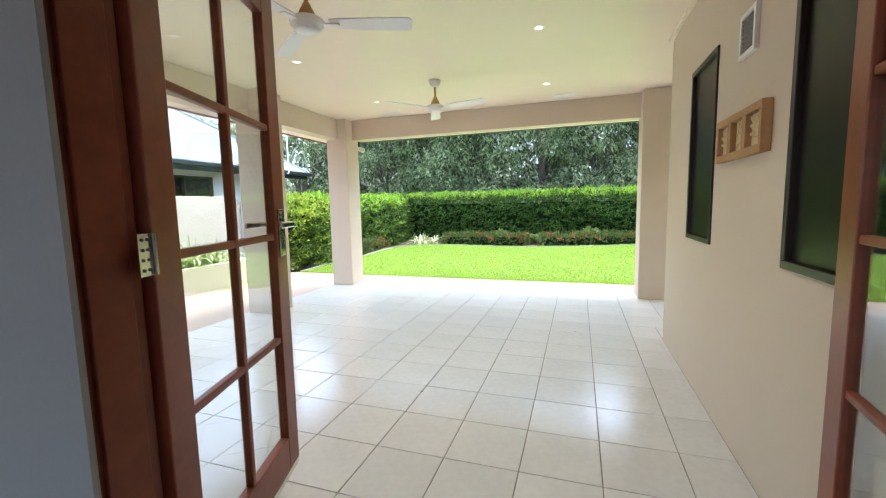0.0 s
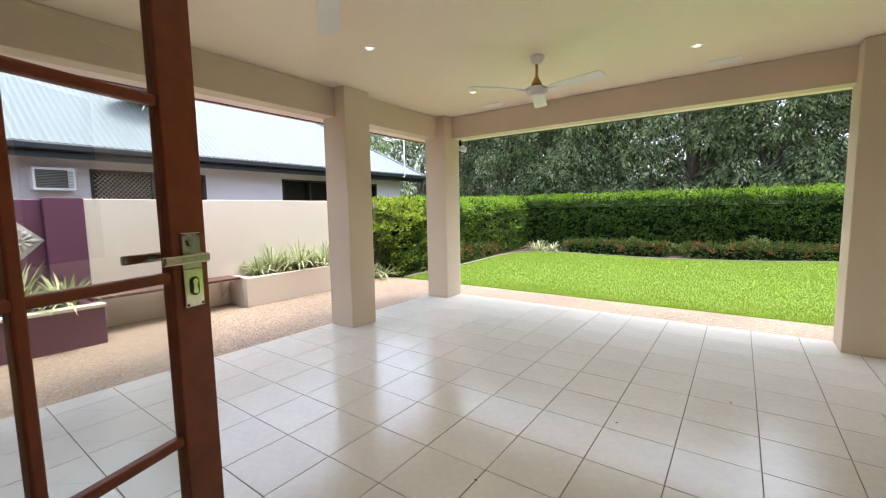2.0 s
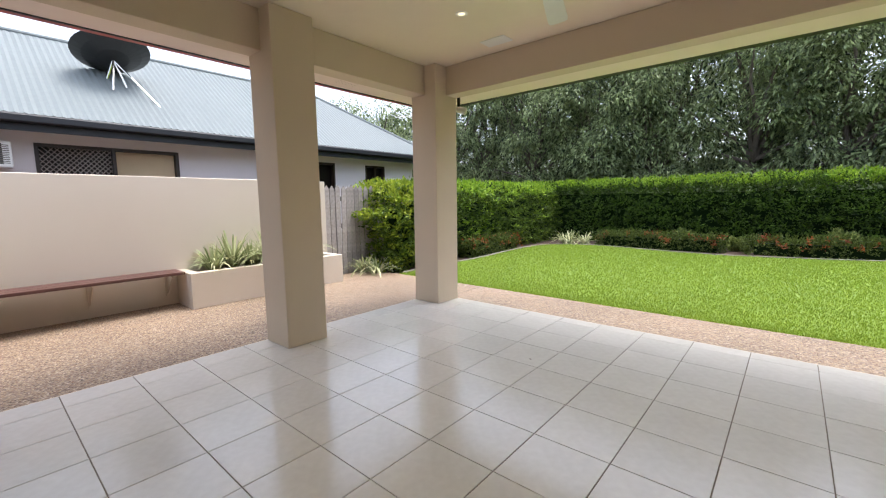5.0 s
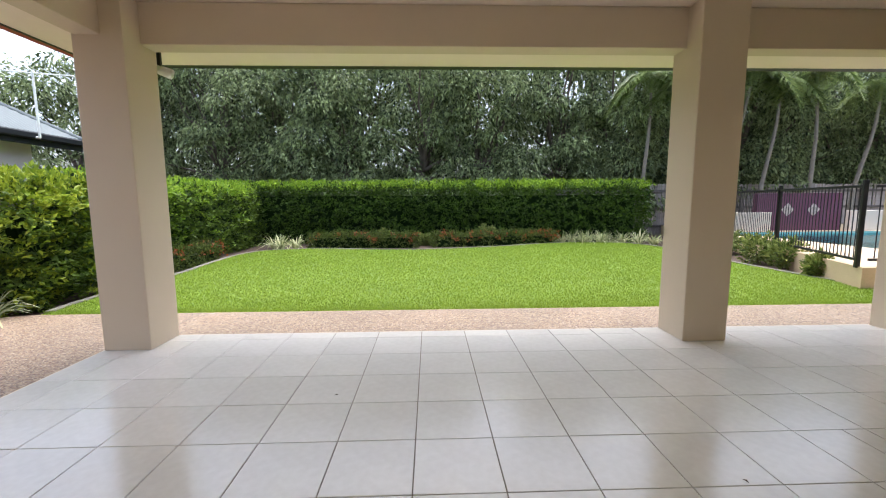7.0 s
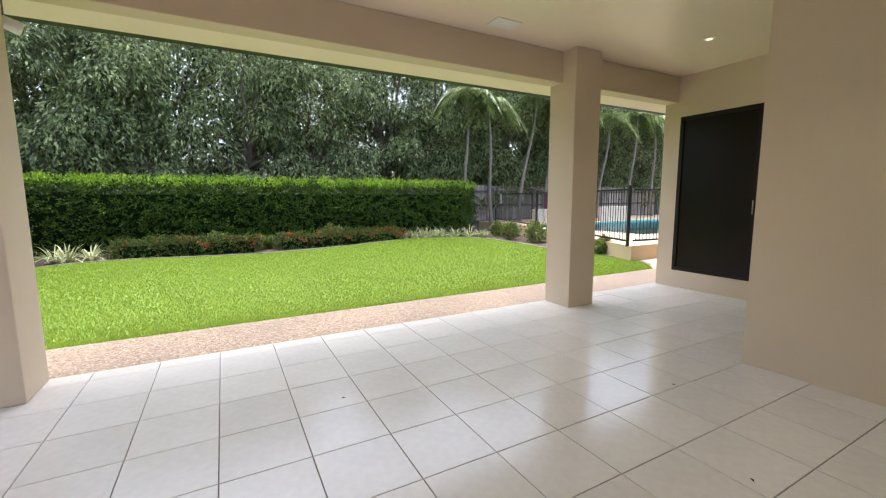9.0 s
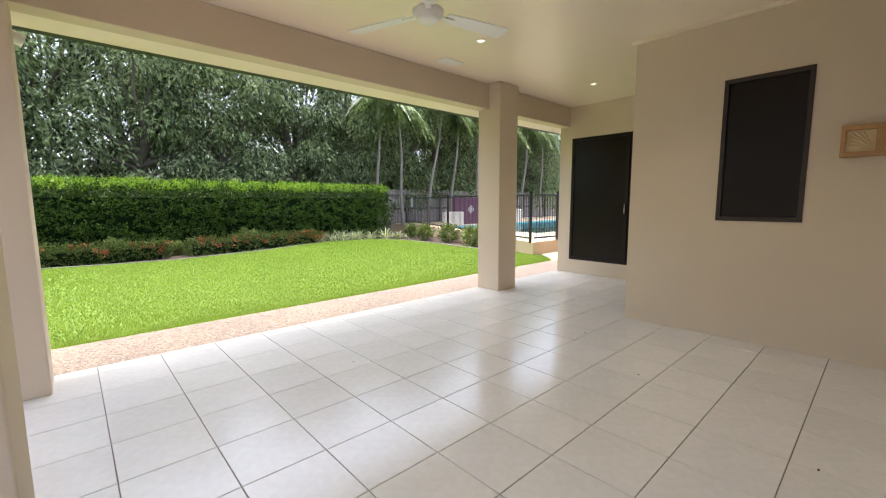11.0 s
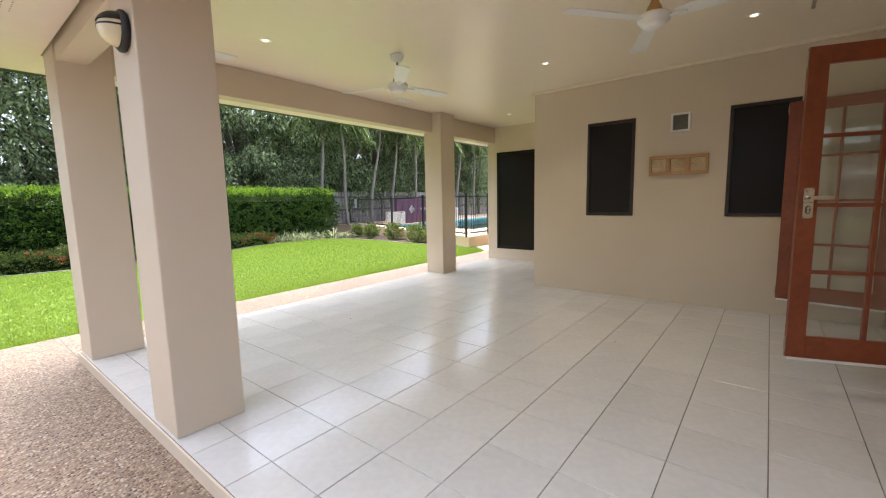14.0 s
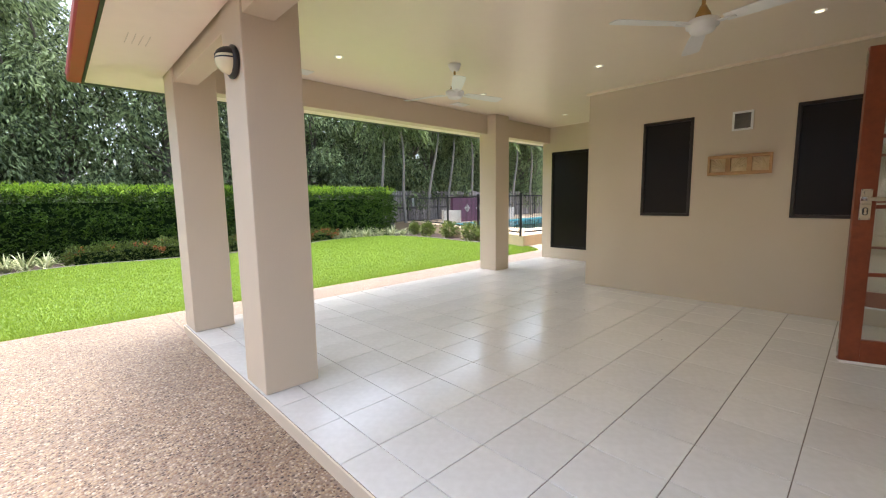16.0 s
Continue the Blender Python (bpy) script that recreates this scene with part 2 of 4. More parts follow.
def mesh_of(name, bm, material, smooth=False):
    me = bpy.data.meshes.new(name)
    bmesh.ops.recalc_face_normals(bm, faces=bm.faces)
    bm.to_mesh(me)
    bm.free()
    me.materials.append(material)
    if smooth:
        me.shade_smooth()
    return me


def part(name, bm, material, parent, label="", smooth=False):
    ob = new(name, mesh_of(name, bm, material, smooth))
    ob.parent = parent
    if label:
        ob["label"] = label
    return ob


def thing(name, at, label, category, group="", kind="", turn=0.0):
    ob = new(name)
    ob.empty_display_size = 0.1
    ob.matrix_basis = pose(*at, 0, 0, turn)
    return tagged(ob, label, category, group, kind)


def solid(name, bm, material, label, category, kind="structure", smooth=False):
    return tagged(new(name, mesh_of(name, bm, material, smooth)), label, category, "", kind)


def raw_mesh(name, verts, faces, material):
    me = bpy.data.meshes.new(name)
    me.from_pydata(verts.tolist() if hasattr(verts, "tolist") else verts, [], faces.tolist() if hasattr(faces, "tolist") else faces)
    me.materials.append(material)
    me.update()
    return me


def wall_cells(bm, axis, a0, a1, u0, u1, z0, z1, holes):
    """A wall with openings. axis: the way its thickness a0 to a1 goes; u runs along it; holes are (u0, u1, z0, z1)."""
    us = sorted({u0, u1, *(h[0] for h in holes), *(h[1] for h in holes)})
    zs = sorted({z0, z1, *(h[2] for h in holes), *(h[3] for h in holes)})
    for ua, ub in zip(us, us[1:]):
        for za, zb in zip(zs, zs[1:]):
            um, zm = (ua + ub) / 2, (za + zb) / 2
            if any(h[0] < um < h[1] and h[2] < zm < h[3] for h in holes):
                continue
            if axis == "x":
                box(bm, a0, a1, ua, ub, za, zb)
            else:
                box(bm, ua, ub, a0, a1, za, zb)
    bmesh.ops.remove_doubles(bm, verts=bm.verts, dist=1e-5)
    inner = [f for f in bm.faces if sum(1 for g in f.edges[0].link_faces if g is not f and {v.index for v in g.verts} == {v.index for v in f.verts}) > 0]
    if inner:
        bmesh.ops.delete(bm, geom=inner, context="FACES_ONLY")
    return bm


def leaf_cloud(rng, centres, ways, length, width, fold=0.25, spread=0.35):
    """Folded leaves, one at each centre, pointing along ways. Returns vertices and faces."""
    n = len(centres)
    d = ways + rng.normal(0, spread, (n, 3))
    d /= np.linalg.norm(d, axis=1, keepdims=True)
    side = np.cross(d, rng.normal(0, 1, (n, 3)))
    side /= np.linalg.norm(side, axis=1, keepdims=True) + 1e-9
    up = np.cross(d, side)
    s = rng.uniform(0.7, 1.3, (n, 1))
    ln, wd = length * s, width * s
    v = np.empty((n, 4, 3))
    v[:, 0] = centres
    v[:, 1] = centres + d * ln * 0.45 + side * wd * 0.5 + up * wd * fold
    v[:, 2] = centres + d * ln
    v[:, 3] = centres + d * ln * 0.45 - side * wd * 0.5 + up * wd * fold
    b = np.arange(n)[:, None] * 4
    f = np.concatenate([b + np.array([[0, 1, 2]]), b + np.array([[0, 2, 3]])])
    return v.reshape(-1, 3), f


GROUND = -0.09
CEILING = 2.82
SLAB_W, SLAB_N = -4.07, 6.63
WALL_X, DOOR_Y, CORNER_Y, FAR_X = 0.84, 0.80, 4.48, 2.93
BEAM_Z = 2.49


# ---- ground ----
def sheet(name, outline, z, material, label, category, depth=0.05):
    bm = bmesh.new()
    top = [bm.verts.new((x, y, z)) for x, y in outline]
    f = bm.faces.new(top)
    r = bmesh.ops.extrude_face_region(bm, geom=[f])
    bmesh.ops.translate(bm, vec=(0, 0, -depth), verts=[v for v in r["geom"] if isinstance(v, bmesh.types.BMVert)])
    bmesh.ops.triangulate(bm, faces=[g for g in bm.faces if len(g.verts) > 4])
    return solid(name, bm, material, label, category)


def smooth_line(points, steps=8):
    """A Catmull-Rom line through the points."""
    p = [points[0], *points, points[-1]]
    line = []
    for a, b, c, d in zip(p, p[1:], p[2:], p[3:]):
        for i in range(steps):
            t = i / steps
            line.append(tuple(0.5 * (2 * b[k] + (c[k] - a[k]) * t + (2 * a[k] - 5 * b[k] + 4 * c[k] - d[k]) * t * t + (3 * b[k] - a[k] - 3 * c[k] + d[k]) * t ** 3) for k in (0, 1)))
    return line + [points[-1]]


EDGE = smooth_line([(-5.95, 7.72), (-6.05, 8.6), (-6.0, 10.3), (-6.15, 12.6), (-5.85, 13.9), (-4.6, 14.35), (-3.0, 14.05), (-1.5, 13.95), (0.6, 14.5), (2.7, 15.4), (4.3, 15.3), (5.05, 14.4), (5.2, 12.6), (5.05, 11.2), (5.15, 9.6), (5.25, 8.7), (4.9, 8.1), (4.5, 7.72)])
sheet("ground", [(-400, -400), (400, -400), (400, 400), (-400, 400)], -0.16, SOIL, "dark garden soil reaching to the far distance", "ground")
sheet("lawn", EDGE, GROUND - 0.01, LAWN, "bright green mown lawn with a curved edge", "lawn")
sheet("path_west", [(-6.75, -4), (SLAB_W, -4), (SLAB_W, 7.72), (-5.95, 7.72), (-6.6, 7.55), (-6.75, 7.2)], GROUND, PEBBLE, "tan exposed-aggregate path of small pebbles", "path")
sheet("path_north", [(SLAB_W, SLAB_N), (9.0, SLAB_N), (9.0, 7.72), (SLAB_W, 7.72)], GROUND, PEBBLE, "tan exposed-aggregate path beside the lawn", "path")
sheet("garden_pad", [(4.5, 7.722), (9.0, 7.722), (9.0, 8.30), (5.15, 8.62), (4.9, 8.1)], GROUND - 0.002, DECK, "sandy concrete pad before the pool gate", "path")
bm = bmesh.new()
kerb = EDGE[2:-6]
for (x0, y0), (x1, y1) in zip(kerb, kerb[1:]):
    d = Vector((x1 - x0, y1 - y0, 0)).normalized()
    nrm = Vector((-d.y, d.x, 0)) * 0.045
    lo, hi = GROUND - 0.05, GROUND + 0.008
    vs = [bm.verts.new((x, y, z)) for z in (lo, hi) for x, y in ((x0 + nrm.x, y0 + nrm.y), (x1 + nrm.x, y1 + nrm.y), (x1 - nrm.x, y1 - nrm.y), (x0 - nrm.x, y0 - nrm.y))]
    bm.faces.new(vs[4:])
    bm.faces.new((vs[0], vs[1], vs[5], vs[4]))
    bm.faces.new((vs[2], vs[3], vs[7], vs[6]))
solid("mowing_kerb", bm, CONCRETE, "grey concrete mowing kerb round the lawn", "kerb")

# ---- patio shell ----
solid("floor_slab", box(boxed(SLAB_W, FAR_X + 0.2, DOOR_Y - 0.135, SLAB_N, -0.3, -0.006), FAR_X, FAR_X + 0.2, 6.0, SLAB_N, -0.28, -0.02), GROUT, "concrete patio slab with grey grout joints", "floor")
solid("slab_edge_west", boxed(SLAB_W - 0.012, SLAB_W, DOOR_Y - 0.135, SLAB_N + 0.012, -0.2, -0.003, bevel=0.003), RENDER, "beige rendered edge of the patio slab", "floor edge")
solid("slab_edge_north", boxed(SLAB_W, FAR_X + 0.2, SLAB_N, SLAB_N + 0.012, -0.2, -0.003, bevel=0.003), RENDER, "beige rendered edge of the patio slab", "floor edge")
solid("path_joint", box(boxed(SLAB_W - 0.006, SLAB_W + 0.006, SLAB_N + 0.012, 7.72, GROUND - 0.01, GROUND + 0.002), -5.93, SLAB_W - 0.012, 2.56, 2.57, GROUND - 0.01, GROUND + 0.002), GROUT, "narrow saw-cut joints in the pebble path", "joint")
WINDOWS = [(3.106, 3.703, 1.066, 2.285), (1.535, 2.131, 1.066, 2.285)]
solid("wall_east", wall_cells(bmesh.new(), "x", WALL_X, WALL_X + 0.2, DOOR_Y - 0.135, CORNER_Y, -0.2, CEILING, WINDOWS), RENDER, "smooth beige rendered house wall with two windows", "wall")
solid("wall_alcove", boxed(WALL_X + 0.2, FAR_X, CORNER_Y - 0.2, CORNER_Y, -0.2, CEILING), RENDER, "beige rendered return wall of the alcove", "wall")
SCREEN_HOLE = (4.86, 6.385, 0.235, 2.295)
solid("wall_far", wall_cells(bmesh.new(), "x", FAR_X, FAR_X + 0.2, CORNER_Y - 0.2, SLAB_N - 0.02, -0.2, CEILING, [SCREEN_HOLE]), RENDER, "beige rendered end wall with a dark screened opening", "wall")
DOOR_X0, DOOR_X1, DOOR_TOP, INSIDE_Z = -1.0, 0.76, 2.27, 0.165
solid("wall_south", wall_cells(bmesh.new(), "y", DOOR_Y - 0.135, DOOR_Y, SLAB_W, WALL_X, -0.2, CEILING, [(DOOR_X0, DOOR_X1, INSIDE_Z - 0.005, DOOR_TOP)]), RENDER, "beige rendered house wall with a double doorway", "wall")
# the room behind the doorway, mostly unseen
solid("floor_inside", boxed(SLAB_W, WALL_X + 0.2, -4.0, DOOR_Y - 0.135, -0.3, INSIDE_Z), TILE, "pale tiled floor inside the house", "floor")
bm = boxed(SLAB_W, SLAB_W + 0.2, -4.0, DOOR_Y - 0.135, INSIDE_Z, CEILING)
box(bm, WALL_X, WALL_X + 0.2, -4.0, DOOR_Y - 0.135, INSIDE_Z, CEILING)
# opening added in the unseen back wall to let sky light in
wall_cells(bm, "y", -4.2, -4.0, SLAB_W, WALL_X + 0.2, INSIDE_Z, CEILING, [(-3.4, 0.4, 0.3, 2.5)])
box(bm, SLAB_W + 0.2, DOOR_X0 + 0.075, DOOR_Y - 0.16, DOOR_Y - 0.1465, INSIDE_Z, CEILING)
solid("wall_inside", bm, INNER, "plain warm-grey walls of the room indoors with an added back opening", "wall")
solid("ceiling", boxed(SLAB_W + 0.01, FAR_X + 0.2, -4.2, SLAB_N - 0.01, CEILING, CEILING + 0.05), CEIL, "smooth cream-painted patio ceiling", "ceiling")
EAVE_W, EAVE_N = -4.66, 7.29
bm = boxed(EAVE_W, SLAB_W, -4.2, EAVE_N, 2.60, 2.63)
box(bm, SLAB_W, 4.2, SLAB_N, EAVE_N, 2.60, 2.63)
solid("eave_soffit", bm, SOFFIT, "cream-painted eave soffit outside the beams", "soffit")
for k, (x, y) in enumerate([(-4.40, 5.56)]):
    bm = bmesh.new()
    for i in range(6):
        for j in range(4):
            tube(bm, (x + (j - 1.5) * 0.045, y + (i - 2.5) * 0.045, 2.597), (x + (j - 1.5) * 0.045, y + (i - 2.5) * 0.045, 2.6002), 0.004, n=8)
    tagged(new("eave_vent", mesh_of("eave_vent", bm, GROUT)), "cluster of small vent holes in the soffit", "vent", "", "stuff")
# beams and columns
solid("beam_west", boxed(-4.04, -3.84, DOOR_Y, SLAB_N - 0.01, BEAM_Z, CEILING - 0.002, bevel=0.006), RENDER, "beige rendered beam along the open side", "beam")
solid("beam_north", boxed(-3.84, FAR_X, 6.43, SLAB_N - 0.015, BEAM_Z, CEILING - 0.002, bevel=0.006), RENDER, "beige rendered beam over the garden opening", "beam")
for x, y in ((-4.057, 4.28), (-4.057, 6.235), (0.832, 6.235)):
    ob = solid("column", boxed(0, 0.385, 0, 0.385, 0, CEILING - 0.003, bevel=0.008), RENDER, "square beige rendered patio column on the tiles", "column")
    ob.location = (x, y, 0)
# roof, fascia and gutters
bm = bmesh.new()
ring0 = [(EAVE_W - 0.02, -4.5, 2.74), (12.0, -4.5, 2.74), (12.0, EAVE_N + 0.02, 2.74), (EAVE_W - 0.02, EAVE_N + 0.02, 2.74)]
ring1 = [(0.5, -0.5, 4.6), (6.0, -0.5, 4.6), (6.0, 1.5, 4.6), (0.5, 1.5, 4.6)]
a = [bm.verts.new(v) for v in ring0]
b = [bm.verts.new(v) for v in ring1]
for i in range(4):
    bm.faces.new((a[i], a[(i + 1) % 4], b[(i + 1) % 4], b[i]))
bm.faces.new(b)
solid("roof", bm, STEEL_ROOF, "hipped steel roof over house and patio", "roof")


def gutter(bm, p, q, out):
    """A quad gutter from p to q; out is the unit way it faces."""
    p, q, o = Vector(p), Vector(q), Vector(out)
    sec = [(0, 0.0), (0.10, 0.0), (0.115, 0.02), (0.115, 0.10), (0.10, 0.125), (0.0, 0.125)]
    ends = [[bm.verts.new(e + o * u + Vector((0, 0, w))) for u, w in sec] for e in (p, q)]
    for i in range(len(sec) - 1):
        bm.faces.new((ends[0][i], ends[0][i + 1], ends[1][i + 1], ends[1][i]))
    bm.faces.new(ends[0])
    bm.faces.new(ends[1])


bm = bmesh.new()
gutter(bm, (EAVE_W, -4.4, 2.605), (EAVE_W, EAVE_N + 0.1, 2.605), (-1, 0, 0))
solid("gutter_west", bm, RED_STEEL, "red steel gutter along the eave", "gutter")
bm = bmesh.new()
gutter(bm, (EAVE_W, EAVE_N, 2.60), (12.0, EAVE_N, 2.60), (0, 1, 0))
solid("gutter_north", bm, NAVY, "dark steel gutter along the garden eave", "gutter")
solid("fascia_west", boxed(EAVE_W - 0.002, EAVE_W + 0.02, -4.4, EAVE_N, 2.592, 2.72), NAVY, "dark fascia board under the gutter", "fascia")
# cornice
solid("cornice", box(box(boxed(WALL_X - 0.035, WALL_X - 0.001, DOOR_Y + 0.001, CORNER_Y + 0.035, CEILING - 0.03, CEILING - 0.001), WALL_X, FAR_X - 0.001, CORNER_Y + 0.001, CORNER_Y + 0.035, CEILING - 0.03, CEILING - 0.001), -3.8, WALL_X - 0.036, DOOR_Y + 0.001, DOOR_Y + 0.035, CEILING - 0.03, CEILING - 0.001), CEIL, "narrow cream cornice strip under the ceiling", "cornice")

# house mass behind the walls
solid("house_end", boxed(FAR_X + 0.2, 6.0, -4.0, 4.6, -0.2, 2.66), RENDER, "beige rendered house wall further round", "wall")


# ---- doors ----
def door_leaf(name, at, turn, label, handed):
    """A glazed timber leaf of eight panes, hinged at its base corner, running along +x."""
    W, H, T = 0.82, 2.03, 0.04
    d = thing(name, at, label, "door", "french doors", turn=turn)
    S, R0, R1 = 0.105, 0.15, 0.11
    bm = bmesh.new()
    for b in ((0, S, 0, H), (W - S, W, 0, H)):
        box(bm, b[0], b[1], -T / 2, T / 2, b[2], b[3], bevel=0.004)
    part("stile", bm, TIMBER, d)
    bm = bmesh.new()
    for z0, z1 in ((0.0, R0), (H - R1, H)):
        box(bm, S, W - S, -T / 2 + 0.001, T / 2 - 0.001, z0, z1, bevel=0.003)
    part("rail", bm, TIMBER, d)
    rows, z0, z1 = 4, R0, H - R1
    step = (z1 - z0) / rows
    for i in range(1, rows):
        part("glazing_bar", boxed(S, W - S, -0.014, 0.014, z0 + i * step - 0.013, z0 + i * step + 0.013, bevel=0.005), TIMBER, d)
    part("glazing_bar", boxed(W / 2 - 0.013, W / 2 + 0.013, -0.015, 0.015, z0, z1, bevel=0.005), TIMBER, d)
    for i in range(rows):
        for a, b in ((S, W / 2 - 0.013), (W / 2 + 0.013, W - S)):
            g = part("pane", boxed(a, b, -0.002, 0.002, z0 + i * step + 0.012, z0 + (i + 1) * step - 0.012), GLASS, d)
            g.visible_shadow = False
    part("weather_strip", boxed(0.01, W - 0.01, -T / 2, T / 2, -0.018, -0.001), WHITE, d, "pale seal strip along the bottom edge")
    for z in (0.18, 1.05, 1.82):
        bm = boxed(-0.006, 0.001, -0.02, 0.02, z - 0.05, z + 0.05)
        box(bm, -0.05, -0.008, -0.024, -0.020, z - 0.05, z + 0.05)
        tube(bm, (-0.003, -0.026, z - 0.05), (-0.003, -0.026, z + 0.05), 0.007)
        hinge = part("hinge", bm, CHROME, d, "steel butt hinge")
        bm = bmesh.new()
        for k in range(4):
            for y in (-0.012, 0.012):
                tube(bm, (-0.0085, y, z - 0.036 + k * 0.024), (-0.0062, y, z - 0.036 + k * 0.024), 0.004, n=8)
            for x in (-0.038, -0.02):
                tube(bm, (x, -0.0262, z - 0.036 + k * 0.024), (x, -0.0242, z - 0.036 + k * 0.024), 0.004, n=8)
        part("screw", bm, BLACK, hinge)
    if handed:
        for s in (-1, 1):
            y0 = s * T / 2
            x = W - S / 2
            bm = boxed(x - 0.029, x + 0.029, min(y0, y0 + s * 0.008), max(y0, y0 + s * 0.008), 0.95, 1.15, bevel=0.003)
            plate = part("lock_plate", bm, CHROME, d, "chrome lever lock plate")
            bm = bmesh.new()
            tube(bm, (x, y0 + s * 0.008, 1.085), (x, y0 + s * 0.055, 1.085), 0.012)
            box(bm, x - 0.115, x + 0.014, min(y0 + s * 0.044, y0 + s * 0.056), max(y0 + s * 0.044, y0 + s * 0.056), 1.072, 1.097, bevel=0.005)
            part("lever", bm, CHROME, plate)
            bm = bmesh.new()
            for z in (0.994, 1.018):
                tube(bm, (x, y0 + s * 0.0075, z), (x, y0 + s * 0.0105, z), 0.0135, n=16)
            box(bm, x - 0.0135, x + 0.0135, min(y0 + s * 0.0075, y0 + s * 0.0104), max(y0 + s * 0.0075, y0 + s * 0.0104), 0.994, 1.018)
            part("keyhole", bm, BLACK, plate)
            bm = tube(bmesh.new(), (x, y0 + s * 0.0075, 1.125), (x, y0 + s * 0.014, 1.125), 0.014)
            part("turn_snib", bm, CHROME, plate)
            bm = bmesh.new()
            for z in (0.994, 1.018):
                tube(bm, (x, y0 + s * 0.0095, z), (x, y0 + s * 0.0135, z), 0.0085, n=16)
            box(bm, x - 0.005, x + 0.005, min(y0 + s * 0.0095, y0 + s * 0.0125), max(y0 + s * 0.0095, y0 + s * 0.0125), 0.994, 1.018)
            part("lock_cylinder", bm, CHROME, plate)
            bm = bmesh.new()
            for dx in (-0.022, 0.022):
                for z in (0.957, 1.143):
                    tube(bm, (x + dx, y0 + s * 0.0075, z), (x + dx, y0 + s * 0.0092, z), 0.0035, n=8)
            part("screw", bm, BLACK, plate)
            part("plate_groove", boxed(x - 0.0292, x + 0.0292, min(y0, y0 + s * 0.0083), max(y0, y0 + s * 0.0083), 1.052, 1.054), BLACK, plate)
    for z in (0.02, H - 0.14):
        bm = boxed(W, W + 0.004, -0.010, 0.010, z, z + 0.12, bevel=0.001)
        tube(bm, (W + 0.004, 0, z + 0.03), (W + 0.004, 0, z + 0.10), 0.005)
        part("bolt", bm, CHROME, d, "chrome flush bolt")
    return d


SILL = INSIDE_Z + 0.035
door_leaf("door_1", (-0.952, 0.815, SILL), 108.0, "open red-brown timber door with eight glass panes", True)
door_leaf("door_2", (0.70, 0.815, SILL), 83.5, "open red-brown timber door folded near the wall", False)
frame_ob = thing("door_frame", ((DOOR_X0 + DOOR_X1) / 2, DOOR_Y - 0.07, INSIDE_Z), "red-brown timber frame of the double doorway", "door frame", kind="structure")
half = (DOOR_X1 - DOOR_X0) / 2
for s in (-1, 1):
    bm = boxed(min(s * half, s * (half - 0.045)), max(s * half, s * (half - 0.045)), -0.075, 0.075, 0, DOOR_TOP - INSIDE_Z, bevel=0.004)
    box(bm, min(s * (half - 0.045), s * (half - 0.058)), max(s * (half - 0.045), s * (half - 0.058)), -0.05, 0.045, 0, DOOR_TOP - INSIDE_Z - 0.045, bevel=0.003)
    if s > 0:
        box(bm, min(s * (half - 0.012), s * (half + 0.03)), max(s * (half - 0.012), s * (half + 0.03)), -0.098, -0.0755, 0, DOOR_TOP - INSIDE_Z + 0.05, bevel=0.006)
    part("jamb", bm, TIMBER, frame_ob)
part("head", boxed(-half + 0.046, half - 0.046, -0.075, 0.075, DOOR_TOP - INSIDE_Z - 0.045, DOOR_TOP - INSIDE_Z, bevel=0.004), TIMBER, frame_ob)
part("sill", boxed(-half + 0.046, half - 0.046, -0.075, 0.10, 0.0, 0.025, bevel=0.006), TIMBER, frame_ob)


# ---- windows and screen ----
def window(name, y0, y1, z0, z1):
    w = thing(name, (WALL_X, (y0 + y1) / 2, z0), "narrow dark-framed window with a black insect screen", "window", "wall windows", "structure")
    h, d = z1 - z0, (y1 - y0) / 2
    bm = bmesh.new()
    for b in ((-d, d, 0, 0.035), (-d, d, h - 0.035, h), (-d, -d + 0.035, 0.035, h - 0.035), (d - 0.035, d, 0.035, h - 0.035)):
        box(bm, -0.012, 0.06, b[0], b[1], b[2], b[3], bevel=0.003)
    part("window_frame", bm, BROWN, w)
    part("insect_screen", boxed(0.012, 0.018, -d + 0.036, d - 0.036, 0.036, h - 0.036), SCREEN, w)
    bm = bmesh.new()
    box(bm, 0.075, 0.08, -d + 0.02, d - 0.02, 0.02, h - 0.02)
    part("pane", bm, GLASS, w)
    # unseen panel added to close the hole behind the opaque screen
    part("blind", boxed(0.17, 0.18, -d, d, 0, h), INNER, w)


window("window_1", *WINDOWS[0])
window("window_2", *WINDOWS[1])
scr = thing("screen_door", (FAR_X, (SCREEN_HOLE[0] + SCREEN_HOLE[1]) / 2, SCREEN_HOLE[2]), "black sliding screen door in two panels", "screen door", kind="structure")
h, d = SCREEN_HOLE[3] - SCREEN_HOLE[2], (SCREEN_HOLE[1] - SCREEN_HOLE[0]) / 2
bm = bmesh.new()
for b in ((-d, d, 0, 0.05), (-d, d, h - 0.05, h), (-d, -d + 0.05, 0.05, h - 0.05), (d - 0.05, d, 0.05, h - 0.05), (-0.22, -0.16, 0.05, h - 0.05)):
    box(bm, -0.004, 0.07, b[0], b[1], b[2], b[3], bevel=0.003)
part("screen_frame", bm, SCREEN_EDGE, scr)
for a, b in ((-d + 0.05, -0.22), (-0.16, d - 0.05)):
    part("screen_panel", boxed(0.015, 0.022, a, b, 0.05, h - 0.05), SCREEN, scr)
part("handle", box(boxed(-0.05, -0.035, -0.20, -0.18, 0.80, 0.96, bevel=0.003), -0.036, -0.0102, -0.198, -0.182, 0.82, 0.94), CHROME, scr, "small metal pull handle")
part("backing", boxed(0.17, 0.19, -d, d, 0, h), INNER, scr)

